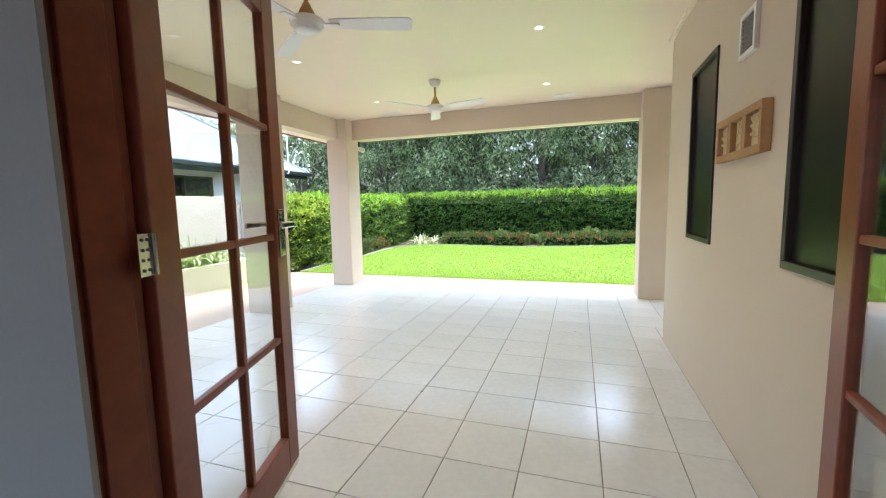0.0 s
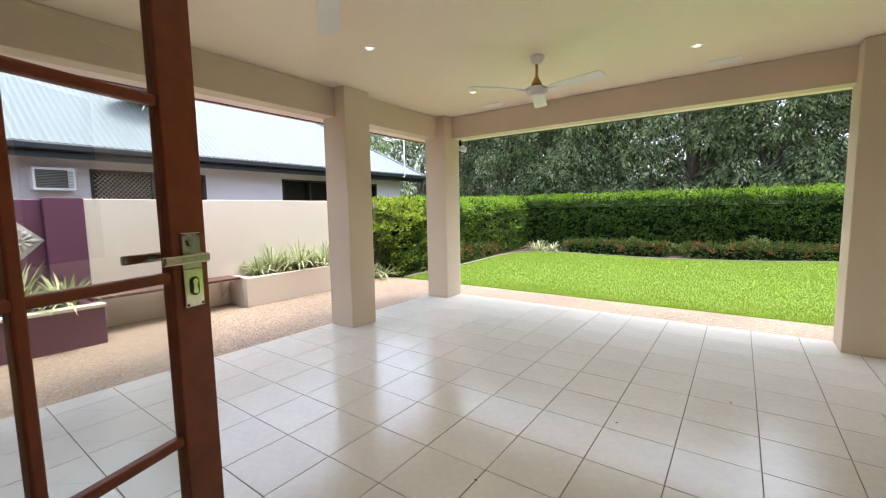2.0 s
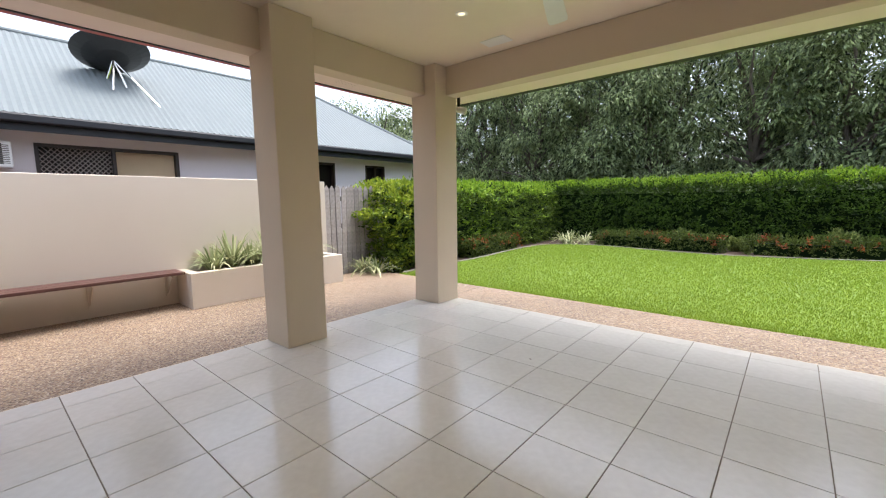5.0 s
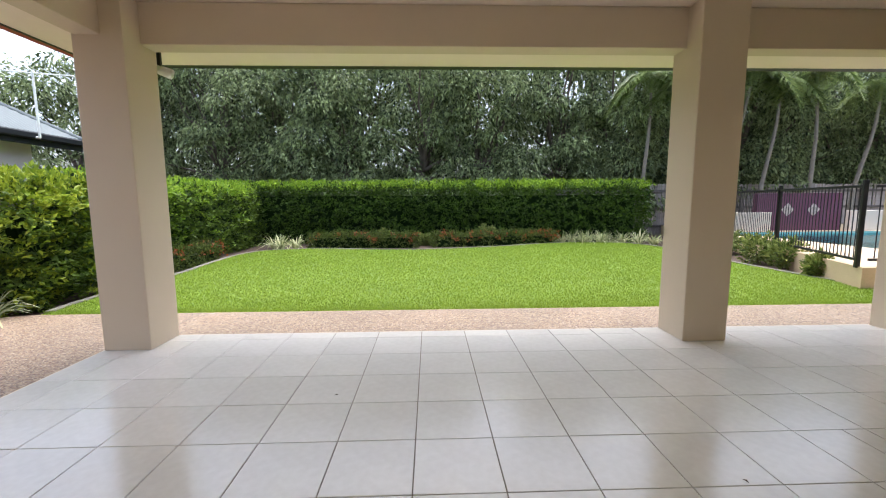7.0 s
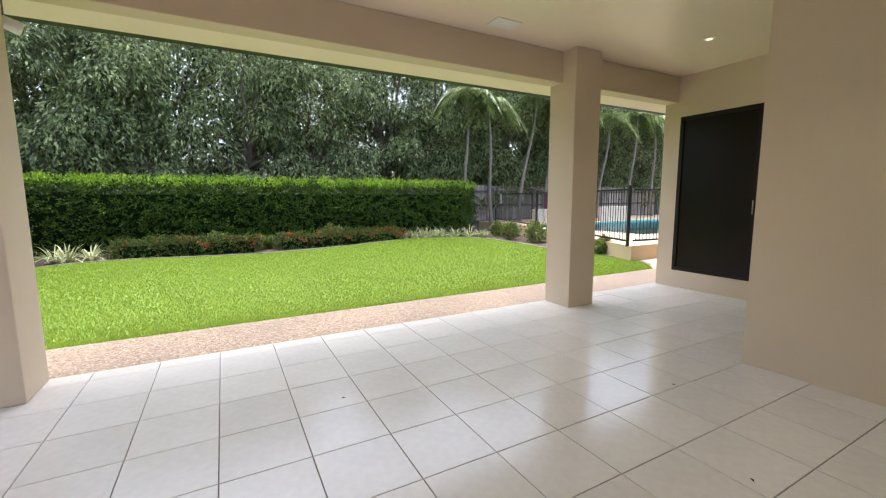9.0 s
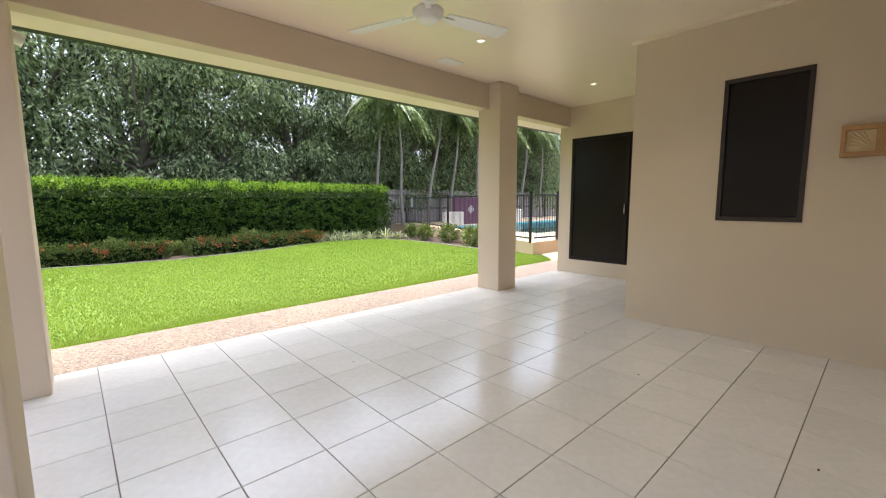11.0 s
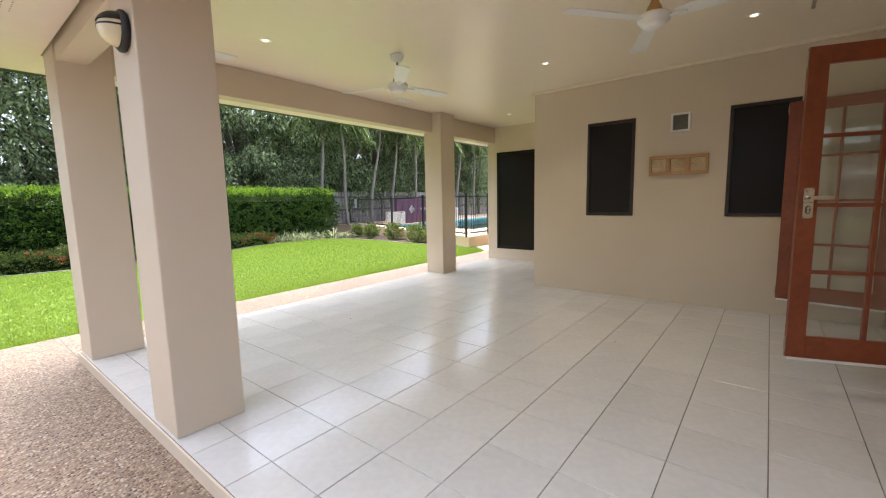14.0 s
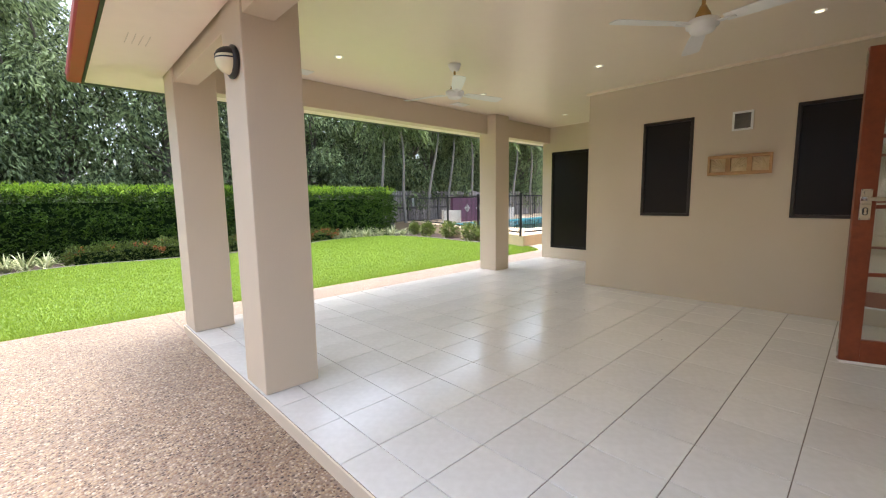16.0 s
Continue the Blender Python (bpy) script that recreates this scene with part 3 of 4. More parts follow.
# ---- neighbour's side: walls, planters, bench ----
WALLW = -6.75
solid("garden_wall", boxed(WALLW - 0.2, WALLW, 2.6, 6.74, -0.3, 1.61, bevel=0.008), CREAM, "long cream rendered garden wall", "wall")
bm = boxed(WALLW - 0.2, WALLW - 0.02, -4.5, 2.22, -0.3, 1.60, bevel=0.008)
box(bm, WALLW - 0.24, WALLW + 0.05, 2.22, 2.6, -0.3, 1.62, bevel=0.008)
solid("feature_wall", bm, PURPLE, "plum-painted feature wall with an end pier", "wall")
SHELLY = mat("sandstone_carving", (0.60, 0.56, 0.50), (0.40, 0.36, 0.31), rough=0.8, grain=40, blotch=6, bump=0.5)


def diamond(at, size, face):
    """A square sandstone carving set on its corner, with a flower in relief."""
    t = thing("wall_carving", at, "pale sandstone diamond carving on the plum wall", "wall carving", "diamond carvings", turn=face)
    bm = bmesh.new()
    hs = size / 2
    box(bm, -hs, hs, 0.0, 0.022, -hs, hs, bevel=0.005)
    for i in range(12):
        a = radians(30 * i + 15)
        ln = size * (0.60 if i % 3 == 1 else 0.44)
        p = Vector((math.cos(a) * 0.05, -0.006, math.sin(a) * 0.05))
        q = Vector((max(-hs, min(hs, math.cos(a) * ln)), -0.004, max(-hs, min(hs, math.sin(a) * ln))))
        tube(bm, p, p.lerp(q, 0.6), 0.008, 0.026, n=6)
        tube(bm, p.lerp(q, 0.6), q, 0.026, 0.006, n=6)
    for i in range(16):
        a0, a1 = 2 * math.pi * i / 16, 2 * math.pi * (i + 1) / 16
        tube(bm, (math.cos(a0) * 0.04, -0.018, math.sin(a0) * 0.04), (math.cos(a1) * 0.04, -0.018, math.sin(a1) * 0.04), 0.012, n=5)
    bmesh.ops.rotate(bm, verts=bm.verts, cent=(0, 0, 0), matrix=Matrix.Rotation(radians(45), 3, "Y"))
    part("stone", bm, SHELLY, t)


for y in (0.91, 1.45, 1.99):
    diamond((WALLW - 0.018, y, 1.11), 0.325, 90)


def planter(x0, x1, y0, y1, top, material, label, cap):
    p = thing("planter", ((x0 + x1) / 2, (y0 + y1) / 2, GROUND - 0.03), label, "planter")
    hx, hy, h, w = (x1 - x0) / 2, (y1 - y0) / 2, top - GROUND + 0.03, 0.12
    bm = boxed(hx - w, hx, -hy, hy, 0, h, bevel=0.006)
    box(bm, -hx, hx - w, -hy, -hy + w, 0, h, bevel=0.006)
    box(bm, -hx, hx - w, hy - w, hy, 0, h, bevel=0.006)
    part("wall", bm, material, p)
    if cap:
        bm = boxed(hx - w - 0.01, hx + 0.015, -hy - 0.015, hy + 0.015, h + 0.001, h + 0.04, bevel=0.006)
        part("coping", bm, CREAM, p, "cream rendered coping")
    part("soil", boxed(-hx, hx - w, -hy + w, hy - w, 0, h - 0.06), SOIL, p)


planter(WALLW + 0.052, -5.93, -3.0, 2.52, 0.34, PURPLE, "long plum rendered planter with cream coping", True)
planter(WALLW + 0.002, -6.2, 4.36, 6.66, 0.37, CREAM, "cream rendered planter against the garden wall", False)
b = thing("wall_bench", (WALLW, 3.44, GROUND), "dark timber wall bench on steel brackets", "bench")
for i in range(3):
    part("slat", boxed(0.03 + i * 0.125, 0.15 + i * 0.125, -0.91, 0.91, 0.44, 0.475, bevel=0.004), BENCH, b)
for y in (-0.8, 0.0, 0.8):
    bm = boxed(0.001, 0.02, y - 0.018, y + 0.018, 0.12, 0.44)
    box(bm, 0.02, 0.36, y - 0.018, y + 0.018, 0.415, 0.439)
    tube(bm, (0.012, y, 0.16), (0.30, y, 0.42), 0.012, n=6)
    part("bracket", bm, CREAM, b, "cream-painted steel bracket")


# ---- neighbour's house ----
BLIND = mat("straw_blind", (0.62, 0.50, 0.33), (0.56, 0.44, 0.28), rough=0.8, grain=60, blotch=3, bump=0.1)
nb = thing("neighbour_house", (-9.6, 4.0, -0.16), "single-storey pale house with a steel roof", "house")
Y0, Y1, TOPZ = -16.0, 7.8, 2.75
NW = [(-0.62, 1.38, 1.2, 2.40), (3.25, 4.95, 1.2, 2.41), (5.95, 6.65, 1.2, 2.41), (-4.4, -2.9, 1.2, 2.40)]
part("wall", wall_cells(bmesh.new(), "x", -0.25, 0.0, Y0, Y1, -0.2, TOPZ, NW), NEIGHBOUR, nb)
part("end_wall", boxed(-4.4, -0.25, Y1 - 0.25, Y1, -0.2, TOPZ), NEIGHBOUR, nb)
for k, (a, b_, z0, z1) in enumerate(NW):
    w = part("window", boxed(-0.16, -0.15, a, b_, z0, z1), SCREEN, nb)
    bm = bmesh.new()
    for c in ((a, b_, z0, z0 + 0.05), (a, b_, z1 - 0.05, z1), (a, a + 0.05, z0 + 0.05, z1 - 0.05), (b_ - 0.05, b_, z0 + 0.05, z1 - 0.05), ((a + b_) / 2 - 0.025, (a + b_) / 2 + 0.025, z0 + 0.05, z1 - 0.05)):
        box(bm, -0.10, 0.015, *c)
    part("frame", bm, BROWN, w)
    if k == 0:
        part("blind", boxed(-0.13, -0.12, (a + b_) / 2, b_ - 0.05, z0, z1 - 0.05), BLIND, w, "drawn straw-coloured blind")
        bm = bmesh.new()
        for i in range(-12, 22):
            for s in (-1, 1):
                p0 = Vector((-0.07, a + 0.05 + i * 0.075, z0 if s > 0 else z1))
                p1 = Vector((-0.07, p0.y + 1.13, z1 if s > 0 else z0))
                lo, hi = a + 0.05, (a + b_) / 2
                if p1.y < lo or p0.y > hi:
                    continue
                u0, u1 = max(0, (lo - p0.y) / 1.13), min(1, (hi - p0.y) / 1.13)
                tube(bm, p0.lerp(p1, u0), p0.lerp(p1, u1), 0.006, n=4)
        part("security_grille", bm, GREYWOOD, w, "diamond-pattern security grille")
# corrugated roof slope
EX, EZ, RX, RZ = 0.6, 2.74, -2.2, 4.66
RUN = EX - RX
n = 980
ys = np.linspace(Y0 - 0.6, Y1 + 0.6, n)
v, f = [], []
for i, y in enumerate(ys):
    lift = 0.018 * (1 - abs((i % 4) - 2) / 2)
    back = min(1.0, max(0.0, (Y1 + 0.6 - y) / RUN))
    v += [(EX, y, EZ + lift), (EX + (RX - EX) * back, y, EZ + (RZ - EZ) * back + lift)]
f = [(2 * i, 2 * i + 2, 2 * i + 3, 2 * i + 1) for i in range(n - 1)]
roof = new("roof", raw_mesh("roof", v, f, STEEL_ROOF))
roof.parent = nb
bm = bmesh.new()
q = [bm.verts.new(p) for p in ((EX, Y1 + 0.6, EZ), (RX, Y1 + 0.6 - RUN, RZ), (RX * 2 - EX, Y1 + 0.6, EZ))]
bm.faces.new(q)
q = [bm.verts.new(p) for p in ((RX, Y1 + 0.6 - RUN, RZ), (RX, Y0, RZ), (RX * 2 - EX, Y0, EZ), (RX * 2 - EX, Y1 + 0.6, EZ))]
bm.faces.new(q)
part("roof_end", bm, STEEL_ROOF, nb)
bm = tube(bmesh.new(), (EX, Y1 + 0.6, EZ + 0.005), (RX, Y1 + 0.6 - RUN, RZ + 0.005), 0.05, n=8)
tube(bm, (RX, Y1 + 0.6 - RUN, RZ + 0.005), (RX, Y0, RZ + 0.005), 0.05, n=8)
part("ridge_cap", bm, STEEL_ROOF, nb)
bm = bmesh.new()
gutter(bm, (EX - 0.03, Y0 - 0.6, EZ - 0.13), (EX - 0.03, Y1 + 0.65, EZ - 0.13), (1, 0, 0))
box(bm, EX - 0.05, EX - 0.031, Y0 - 0.6, Y1 + 0.6, EZ - 0.24, EZ - 0.02)
part("gutter", bm, NAVY, nb, "dark blue gutter and fascia")
part("soffit", boxed(-0.0, EX - 0.05, Y0 - 0.5, Y1 + 0.5, EZ - 0.16, EZ - 0.14), WHITE, nb)

ac = thing("air_conditioner", (-9.6, 2.85, 1.83), "white window air conditioner in the neighbour's wall", "air conditioner")
part("casing", boxed(0.002, 0.28, -0.27, 0.27, 0.0, 0.38, bevel=0.015), WHITE, ac)
bm = bmesh.new()
for i in range(11):
    box(bm, 0.281, 0.286, -0.24, 0.24, 0.05 + i * 0.026, 0.062 + i * 0.026)
part("grille", bm, CONCRETE, ac)
part("front", boxed(0.2801, 0.2815, -0.23, 0.17, 0.04, 0.34), BLACK, ac, "dark recessed front")

dish = thing("satellite_dish", (-10.25, 4.65, 3.44), "dark mesh satellite dish on the neighbour's roof", "satellite dish")
bm = bmesh.new()
lathe(bm, [(0.02, 0.0), (0.25, 0.03), (0.45, 0.10), (0.60, 0.18), (0.605, 0.185), (0.45, 0.11), (0.25, 0.04), (0.03, 0.012)], 28)
bmesh.ops.rotate(bm, verts=bm.verts, cent=(0, 0, 0), matrix=Matrix.Rotation(radians(-24), 3, "Y"))
bmesh.ops.translate(bm, verts=bm.verts, vec=(0, 0, 0.48))
part("reflector", bm, BLACK, dish)
bm = bmesh.new()
for p in ((0.25, -0.1, -0.12), (0.05, 0.15, 0.0), (0.55, 0.6, -0.45), (-0.1, -0.1, 0.15)):
    tube(bm, p, (0, 0, 0.49), 0.018, n=6)
part("stand", bm, CHROME, dish)
ant = thing("tv_antenna", (-8.85, 11.2, 2.47), "thin metal television antenna by the roof corner", "antenna")
bm = tube(bmesh.new(), (0, 0, 0), (0, 0, 1.25), 0.02, n=8)
tube(bm, (0, 0, 0.0), (-0.35, 0, 0.02), 0.02, n=8)
part("mast", bm, WHITE, ant)
bm = tube(bmesh.new(), (-0.6, -0.2, 1.2), (0.6, 0.2, 1.2), 0.012, n=6)
for i in range(9):
    x = -0.55 + i * 0.1375
    tube(bm, (x - 0.12, x / 3 + 0.36, 1.21), (x + 0.12, x / 3 - 0.36, 1.21), 0.006, n=5)
part("element", bm, WHITE, ant)


# ---- fences ----
def board_mesh(w, h, t, point):
    bm = bmesh.new()
    outline = [(-w / 2, 0), (w / 2, 0), (w / 2, h - point), (0, h), (-w / 2, h - point)] if point else [(-w / 2, 0), (w / 2, 0), (w / 2, h), (-w / 2, h)]
    a = [bm.verts.new((x, -t / 2, z)) for x, z in outline]
    b = [bm.verts.new((x, t / 2, z)) for x, z in outline]
    bm.faces.new(a)
    bm.faces.new(b[::-1])
    for i in range(len(a)):
        bm.faces.new((a[i], a[(i + 1) % len(a)], b[(i + 1) % len(a)], b[i]))
    return mesh_of("board", bm, GREYWOOD)


def paling_fence(name, p, q, height, pitch, point, label, rng):
    p, q = Vector(p), Vector(q)
    d = q - p
    f = thing(name, p, label, "fence", turn=math.degrees(math.atan2(d.y, d.x)))
    meshes = [board_mesh(pitch * 0.86, height + dh, 0.018, point) for dh in (-0.02, 0.0, 0.015, 0.03)]
    for i in range(int(d.length / pitch)):
        o = new("board", meshes[rng.randrange(4)])
        o.parent = f
        o.matrix_basis = pose((i + 0.5) * pitch, rng.uniform(-0.006, 0.006), 0, rng.uniform(-0.6, 0.6), rng.uniform(-0.8, 0.8), rng.uniform(-2, 2))
    for z in (0.35, height * 0.55, height - 0.25):
        part("rail", boxed(0, d.length, -0.075, -0.03, z - 0.045, z + 0.045), RAILWOOD, f)
    for i in range(int(d.length / 2.4) + 1):
        part("post", boxed(i * 2.4 - 0.05, i * 2.4 + 0.05, -0.17, -0.076, 0, height - 0.1), RAILWOOD, f)


rng = random.Random(4)
paling_fence("picket_fence", (-7.1, 9.6, -0.16), (-7.1, 6.8, -0.16), 1.72, 0.115, 0.07, "weathered grey timber picket fence with pointed tops", rng)
paling_fence("boundary_fence", (3.6, 18.6, -0.16), (24.0, 18.6, -0.16), 1.95, 0.105, 0.0, "weathered grey timber paling fence behind the pool", rng)


def pool_fence(p, q, label, gate=False):
    p, q = Vector(p), Vector(q)
    d = q - p
    f = thing("pool_gate" if gate else "pool_fence", p, label, "gate" if gate else "fence", "pool fence", turn=math.degrees(math.atan2(d.y, d.x)))
    L, H = d.length, 1.22
    for z in (0.10, H - 0.04):
        part("rail", boxed(0.03, L - 0.03, -0.018, 0.018, z - 0.02, z + 0.02, bevel=0.003), BLACK, f)
    for x in ((L,) if gate else (0.0, L)):
        part("post", boxed(x - 0.028, x + 0.028, -0.028, 0.028, -0.02, H + 0.05, bevel=0.004), BLACK, f)
    bar = None
    n = max(2, int(L / 0.1))
    for i in range(1, n):
        if bar is None:
            bar = mesh_of("bar", tube(bmesh.new(), (0, 0, 0.10), (0, 0, H - 0.04), 0.0075, n=8), BLACK)
        o = new("bar", bar)
        o.parent = f
        o.location = (i * L / n, 0, 0)


PZ = 0.22
pool_fence((5.0, 8.68, PZ), (5.9, 11.15, PZ), "black powder-coated pool fence panel")
pool_fence((5.9, 11.15, PZ), (6.8, 13.62, PZ), "black powder-coated pool fence panel")
pool_fence((6.8, 13.62, PZ), (8.55, 18.45, PZ), "black powder-coated pool fence panel")
pool_fence((5.12, 8.66, PZ), (6.05, 8.58, PZ), "black powder-coated pool gate", True)
pool_fence((6.12, 8.57, PZ), (8.9, 8.42, PZ), "black powder-coated pool fence panel")
sign = thing("pool_sign", (8.2, 17.5, 1.0), "small blank white safety sign on the pool fence", "sign", turn=70)
part("plate", boxed(-0.15, 0.15, 0.03, 0.036, 0, 0.42), WHITE, sign)
# raised pool deck and pool
POOL = (7.62, 19.0, 10.2, 15.1)
bm = bmesh.new()
for b in ((POOL[0] - 0.001, POOL[0], POOL[2], POOL[3]), (POOL[1], 22, 8.3, 18.4), (POOL[0], POOL[1], 8.35, POOL[2]), (POOL[0], POOL[1], POOL[3], 18.4)):
    box(bm, *b, -0.3, PZ)
bmesh.ops.remove_doubles(bm, verts=bm.verts, dist=1e-4)
for y0, y1 in ((8.55, 10.2), (10.2, 15.1), (15.1, 18.4)):
    lean = [4.9 + (y - 8.4) * 0.363 for y in (y0, y1)]
    vs = [bm.verts.new((x, y, z)) for z in (-0.3, PZ) for x, y in ((lean[0], y0), (max(POOL[0], lean[0] + 0.1), y0), (max(POOL[0], lean[1] + 0.02), y1), (lean[1], y1))]
    for q in ((4, 5, 6, 7), (3, 0, 4, 7), (0, 1, 5, 4)):
        bm.faces.new([vs[i] for i in q])
solid("pool_deck", bm, DECK, "raised sandy-coloured pool deck", "paving")
bm = boxed(POOL[0] - 0.01, POOL[1] + 0.01, POOL[2] - 0.01, POOL[3] + 0.01, -1.3, -1.2)
for b in ((POOL[0] - 0.02, POOL[0], POOL[2], POOL[3]), (POOL[1], POOL[1] + 0.02, POOL[2], POOL[3]), (POOL[0], POOL[1], POOL[2] - 0.02, POOL[2]), (POOL[0], POOL[1], POOL[3], POOL[3] + 0.02)):
    box(bm, *b, -1.3, PZ - 0.01)
AQUA = mat("pool_plaster", (0.26, 0.62, 0.62), (0.20, 0.54, 0.55), rough=0.6, grain=12, bump=0.05)
solid("pool_shell", bm, AQUA, "aqua plastered swimming pool shell", "pool")
WATER = glass_mat("pool_water", (0.60, 0.90, 0.93), 0.05, gloss=0.03)
solid("water", boxed(POOL[0] + 0.001, POOL[1] - 0.001, POOL[2] + 0.001, POOL[3] - 0.001, PZ - 0.09, PZ - 0.07), WATER, "still clear turquoise pool water", "water").visible_shadow = False
bm = boxed(9.0, 11.8, 15.5, 15.7, PZ - 0.3, 1.40, bevel=0.01)
solid("pool_feature_wall", bm, PURPLE, "plum-painted feature wall beside the pool", "wall")
for x in (10.0, 10.85):
    diamond((x, 15.496, 0.88), 0.30, 0)
for x0, x1, z in ((8.2, 9.35, 0.80), (11.9, 13.6, 0.85)):
    solid("white_wall", boxed(x0, x1, 15.3, 15.48, PZ - 0.02, z, bevel=0.02), CREAM, "low white rendered wall beside the pool", "wall", "")


# ---- hedges ----
def hedge(name, x0, x1, y0, y1, top, count, label, leaf=0.07, seed=1, sag=0.17, green=None, fresh=None, band=0.22, stray=0.02, rounding=0.14, per=9):
    """A clipped hedge of leafy sprays standing proud of a core painted dark as inner shade, with fresh, partly
    sunlit-coloured growth towards its top.
    """
    rng = np.random.default_rng(seed)
    h = thing(name, ((x0 + x1) / 2, (y0 + y1) / 2, -0.16), label, "hedge")
    hx, hy, H = (x1 - x0) / 2, (y1 - y0) / 2, top + 0.16
    ci = min(0.42, hy * 0.62, hx * 0.62)
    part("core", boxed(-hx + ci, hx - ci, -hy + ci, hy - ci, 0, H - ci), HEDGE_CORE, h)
    n = count // per
    areas = np.array([2 * hy * H, 2 * hy * H, 2 * hx * H, 2 * hx * H, 4 * hx * hy])
    pick = rng.choice(5, n, p=areas / areas.sum())
    u, w = rng.uniform(-1, 1, n), rng.uniform(0, 1, n)
    P, N = np.zeros((n, 3)), np.zeros((n, 3))
    for k, (ax, s) in enumerate(((0, -1), (0, 1), (1, -1), (1, 1))):
        m = pick == k
        P[m, ax] = s * (hx, hy)[ax]
        P[m, 1 - ax] = u[m] * (hx, hy)[1 - ax]
        P[m, 2] = w[m] * H
        N[m, ax] = s
    m = pick == 4
    P[m, 0], P[m, 1], P[m, 2] = u[m] * hx, (2 * w[m] - 1) * hy, H
    N[m, 2] = 1
    bumpy = np.array([noise.noise(Vector((p[0] * 1.2 + seed, p[1] * 1.2, p[2] * 2.2))) + 0.7 * noise.noise(Vector((p[0] * 3.2, p[1] * 3.2, p[2] * 8 + seed))) for p in P])
    P += N * (bumpy * sag * np.where(N[:, 2] > 0, 0.35, 1.0) - rng.uniform(0, 0.24, n) ** 1.2)[:, None]
    P[:, :2] -= N[:, :2] * (np.clip((P[:, 2] - (H - 0.3)) / 0.3, 0, 1) ** 2 * rounding)[:, None]
    lift = np.clip(1.15 - np.abs(P[:, 1]) / hy, 0, 0.4) / 0.4
    P[:, 2] -= np.where(N[:, 2] > 0, (1 - lift) * rounding * 0.7, 0)
    sideways = np.cross(N, np.array([0.0, 0.0, 1.0]))
    spray = N * 0.8 + sideways * rng.normal(0, 0.7, n)[:, None] + np.array([0, 0, 0.12]) + rng.normal(0, 0.12, (n, 3))
    spray /= np.linalg.norm(spray, axis=1, keepdims=True)
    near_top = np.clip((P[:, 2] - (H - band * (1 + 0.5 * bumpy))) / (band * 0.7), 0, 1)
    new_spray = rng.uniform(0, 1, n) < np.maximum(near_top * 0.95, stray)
    along = rng.uniform(0, 1, (n, per, 1))
    C = P[:, None, :] + spray[:, None, :] * (along - 0.4) * leaf * 2.6 + rng.normal(0, leaf * 0.28, (n, per, 3))
    C[:, :, 2] = np.maximum(C[:, :, 2], 0.02)
    W = spray[:, None, :] * 0.8 + rng.normal(0, 0.35, (n, per, 3)) + np.array([0, 0, 0.25]) * N[:, None, 2:3]
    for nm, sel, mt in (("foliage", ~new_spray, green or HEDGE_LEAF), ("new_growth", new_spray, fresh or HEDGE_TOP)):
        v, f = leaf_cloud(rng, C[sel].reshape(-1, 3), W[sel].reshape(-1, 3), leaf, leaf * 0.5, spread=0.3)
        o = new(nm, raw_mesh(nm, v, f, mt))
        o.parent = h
    return h


# Near-black colour paints the shade deep between the hedge leaves.
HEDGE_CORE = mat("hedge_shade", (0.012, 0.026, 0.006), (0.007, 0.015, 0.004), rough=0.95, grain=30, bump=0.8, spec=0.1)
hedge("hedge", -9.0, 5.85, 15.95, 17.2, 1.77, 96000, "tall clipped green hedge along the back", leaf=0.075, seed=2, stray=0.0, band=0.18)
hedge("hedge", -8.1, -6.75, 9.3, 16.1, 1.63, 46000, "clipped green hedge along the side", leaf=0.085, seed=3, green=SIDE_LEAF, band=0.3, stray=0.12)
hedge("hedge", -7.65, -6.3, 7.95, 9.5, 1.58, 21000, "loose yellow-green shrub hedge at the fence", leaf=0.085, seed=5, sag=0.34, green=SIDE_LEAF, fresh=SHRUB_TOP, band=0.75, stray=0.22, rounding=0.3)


def low_hedge(x0, x1, y, seed, tilt, depth=0.5, top=0.29, blooms=26):
    rng = np.random.default_rng(seed)
    h = hedge("flowering_hedge", x0, x1, y, y + depth, top, 9000, "low clipped border hedge with orange-red flowers", leaf=0.05, seed=seed, sag=0.12, green=BORDER_LEAF, fresh=BORDER_LEAF, rounding=0.12)
    hx, each = (x1 - x0) / 2, 9
    c = np.stack([hx * (1 - 2 * rng.uniform(0, 1, blooms) ** 1.4), rng.uniform(-depth / 2, depth * 0.2, blooms), np.full(blooms, top + 0.13)], 1)
    front = rng.uniform(0, 1, blooms) < 0.35
    c[front, 1], c[front, 2] = -depth / 2 - 0.01, rng.uniform(0.2, top + 0.1, front.sum())
    c = (c[:, None, :] + rng.normal(0, 0.035, (blooms, each, 3))).reshape(-1, 3)
    v, f = leaf_cloud(rng, c, np.tile([0, -0.3, 0.8], (len(c), 1)), 0.05, 0.04, spread=0.8)
    o = tagged(new("flower", raw_mesh("flower", v, f, RED_LEAF)), kind="stuff")
    o.parent = h
    h.rotation_euler.z = tilt


low_hedge(-4.9, -1.7, 14.75, 11, -0.03)
low_hedge(-1.3, 2.6, 15.0, 12, 0.10, 0.55, blooms=48)
low_hedge(-7.6, -5.4, 11.3, 13, 1.57, 0.5)


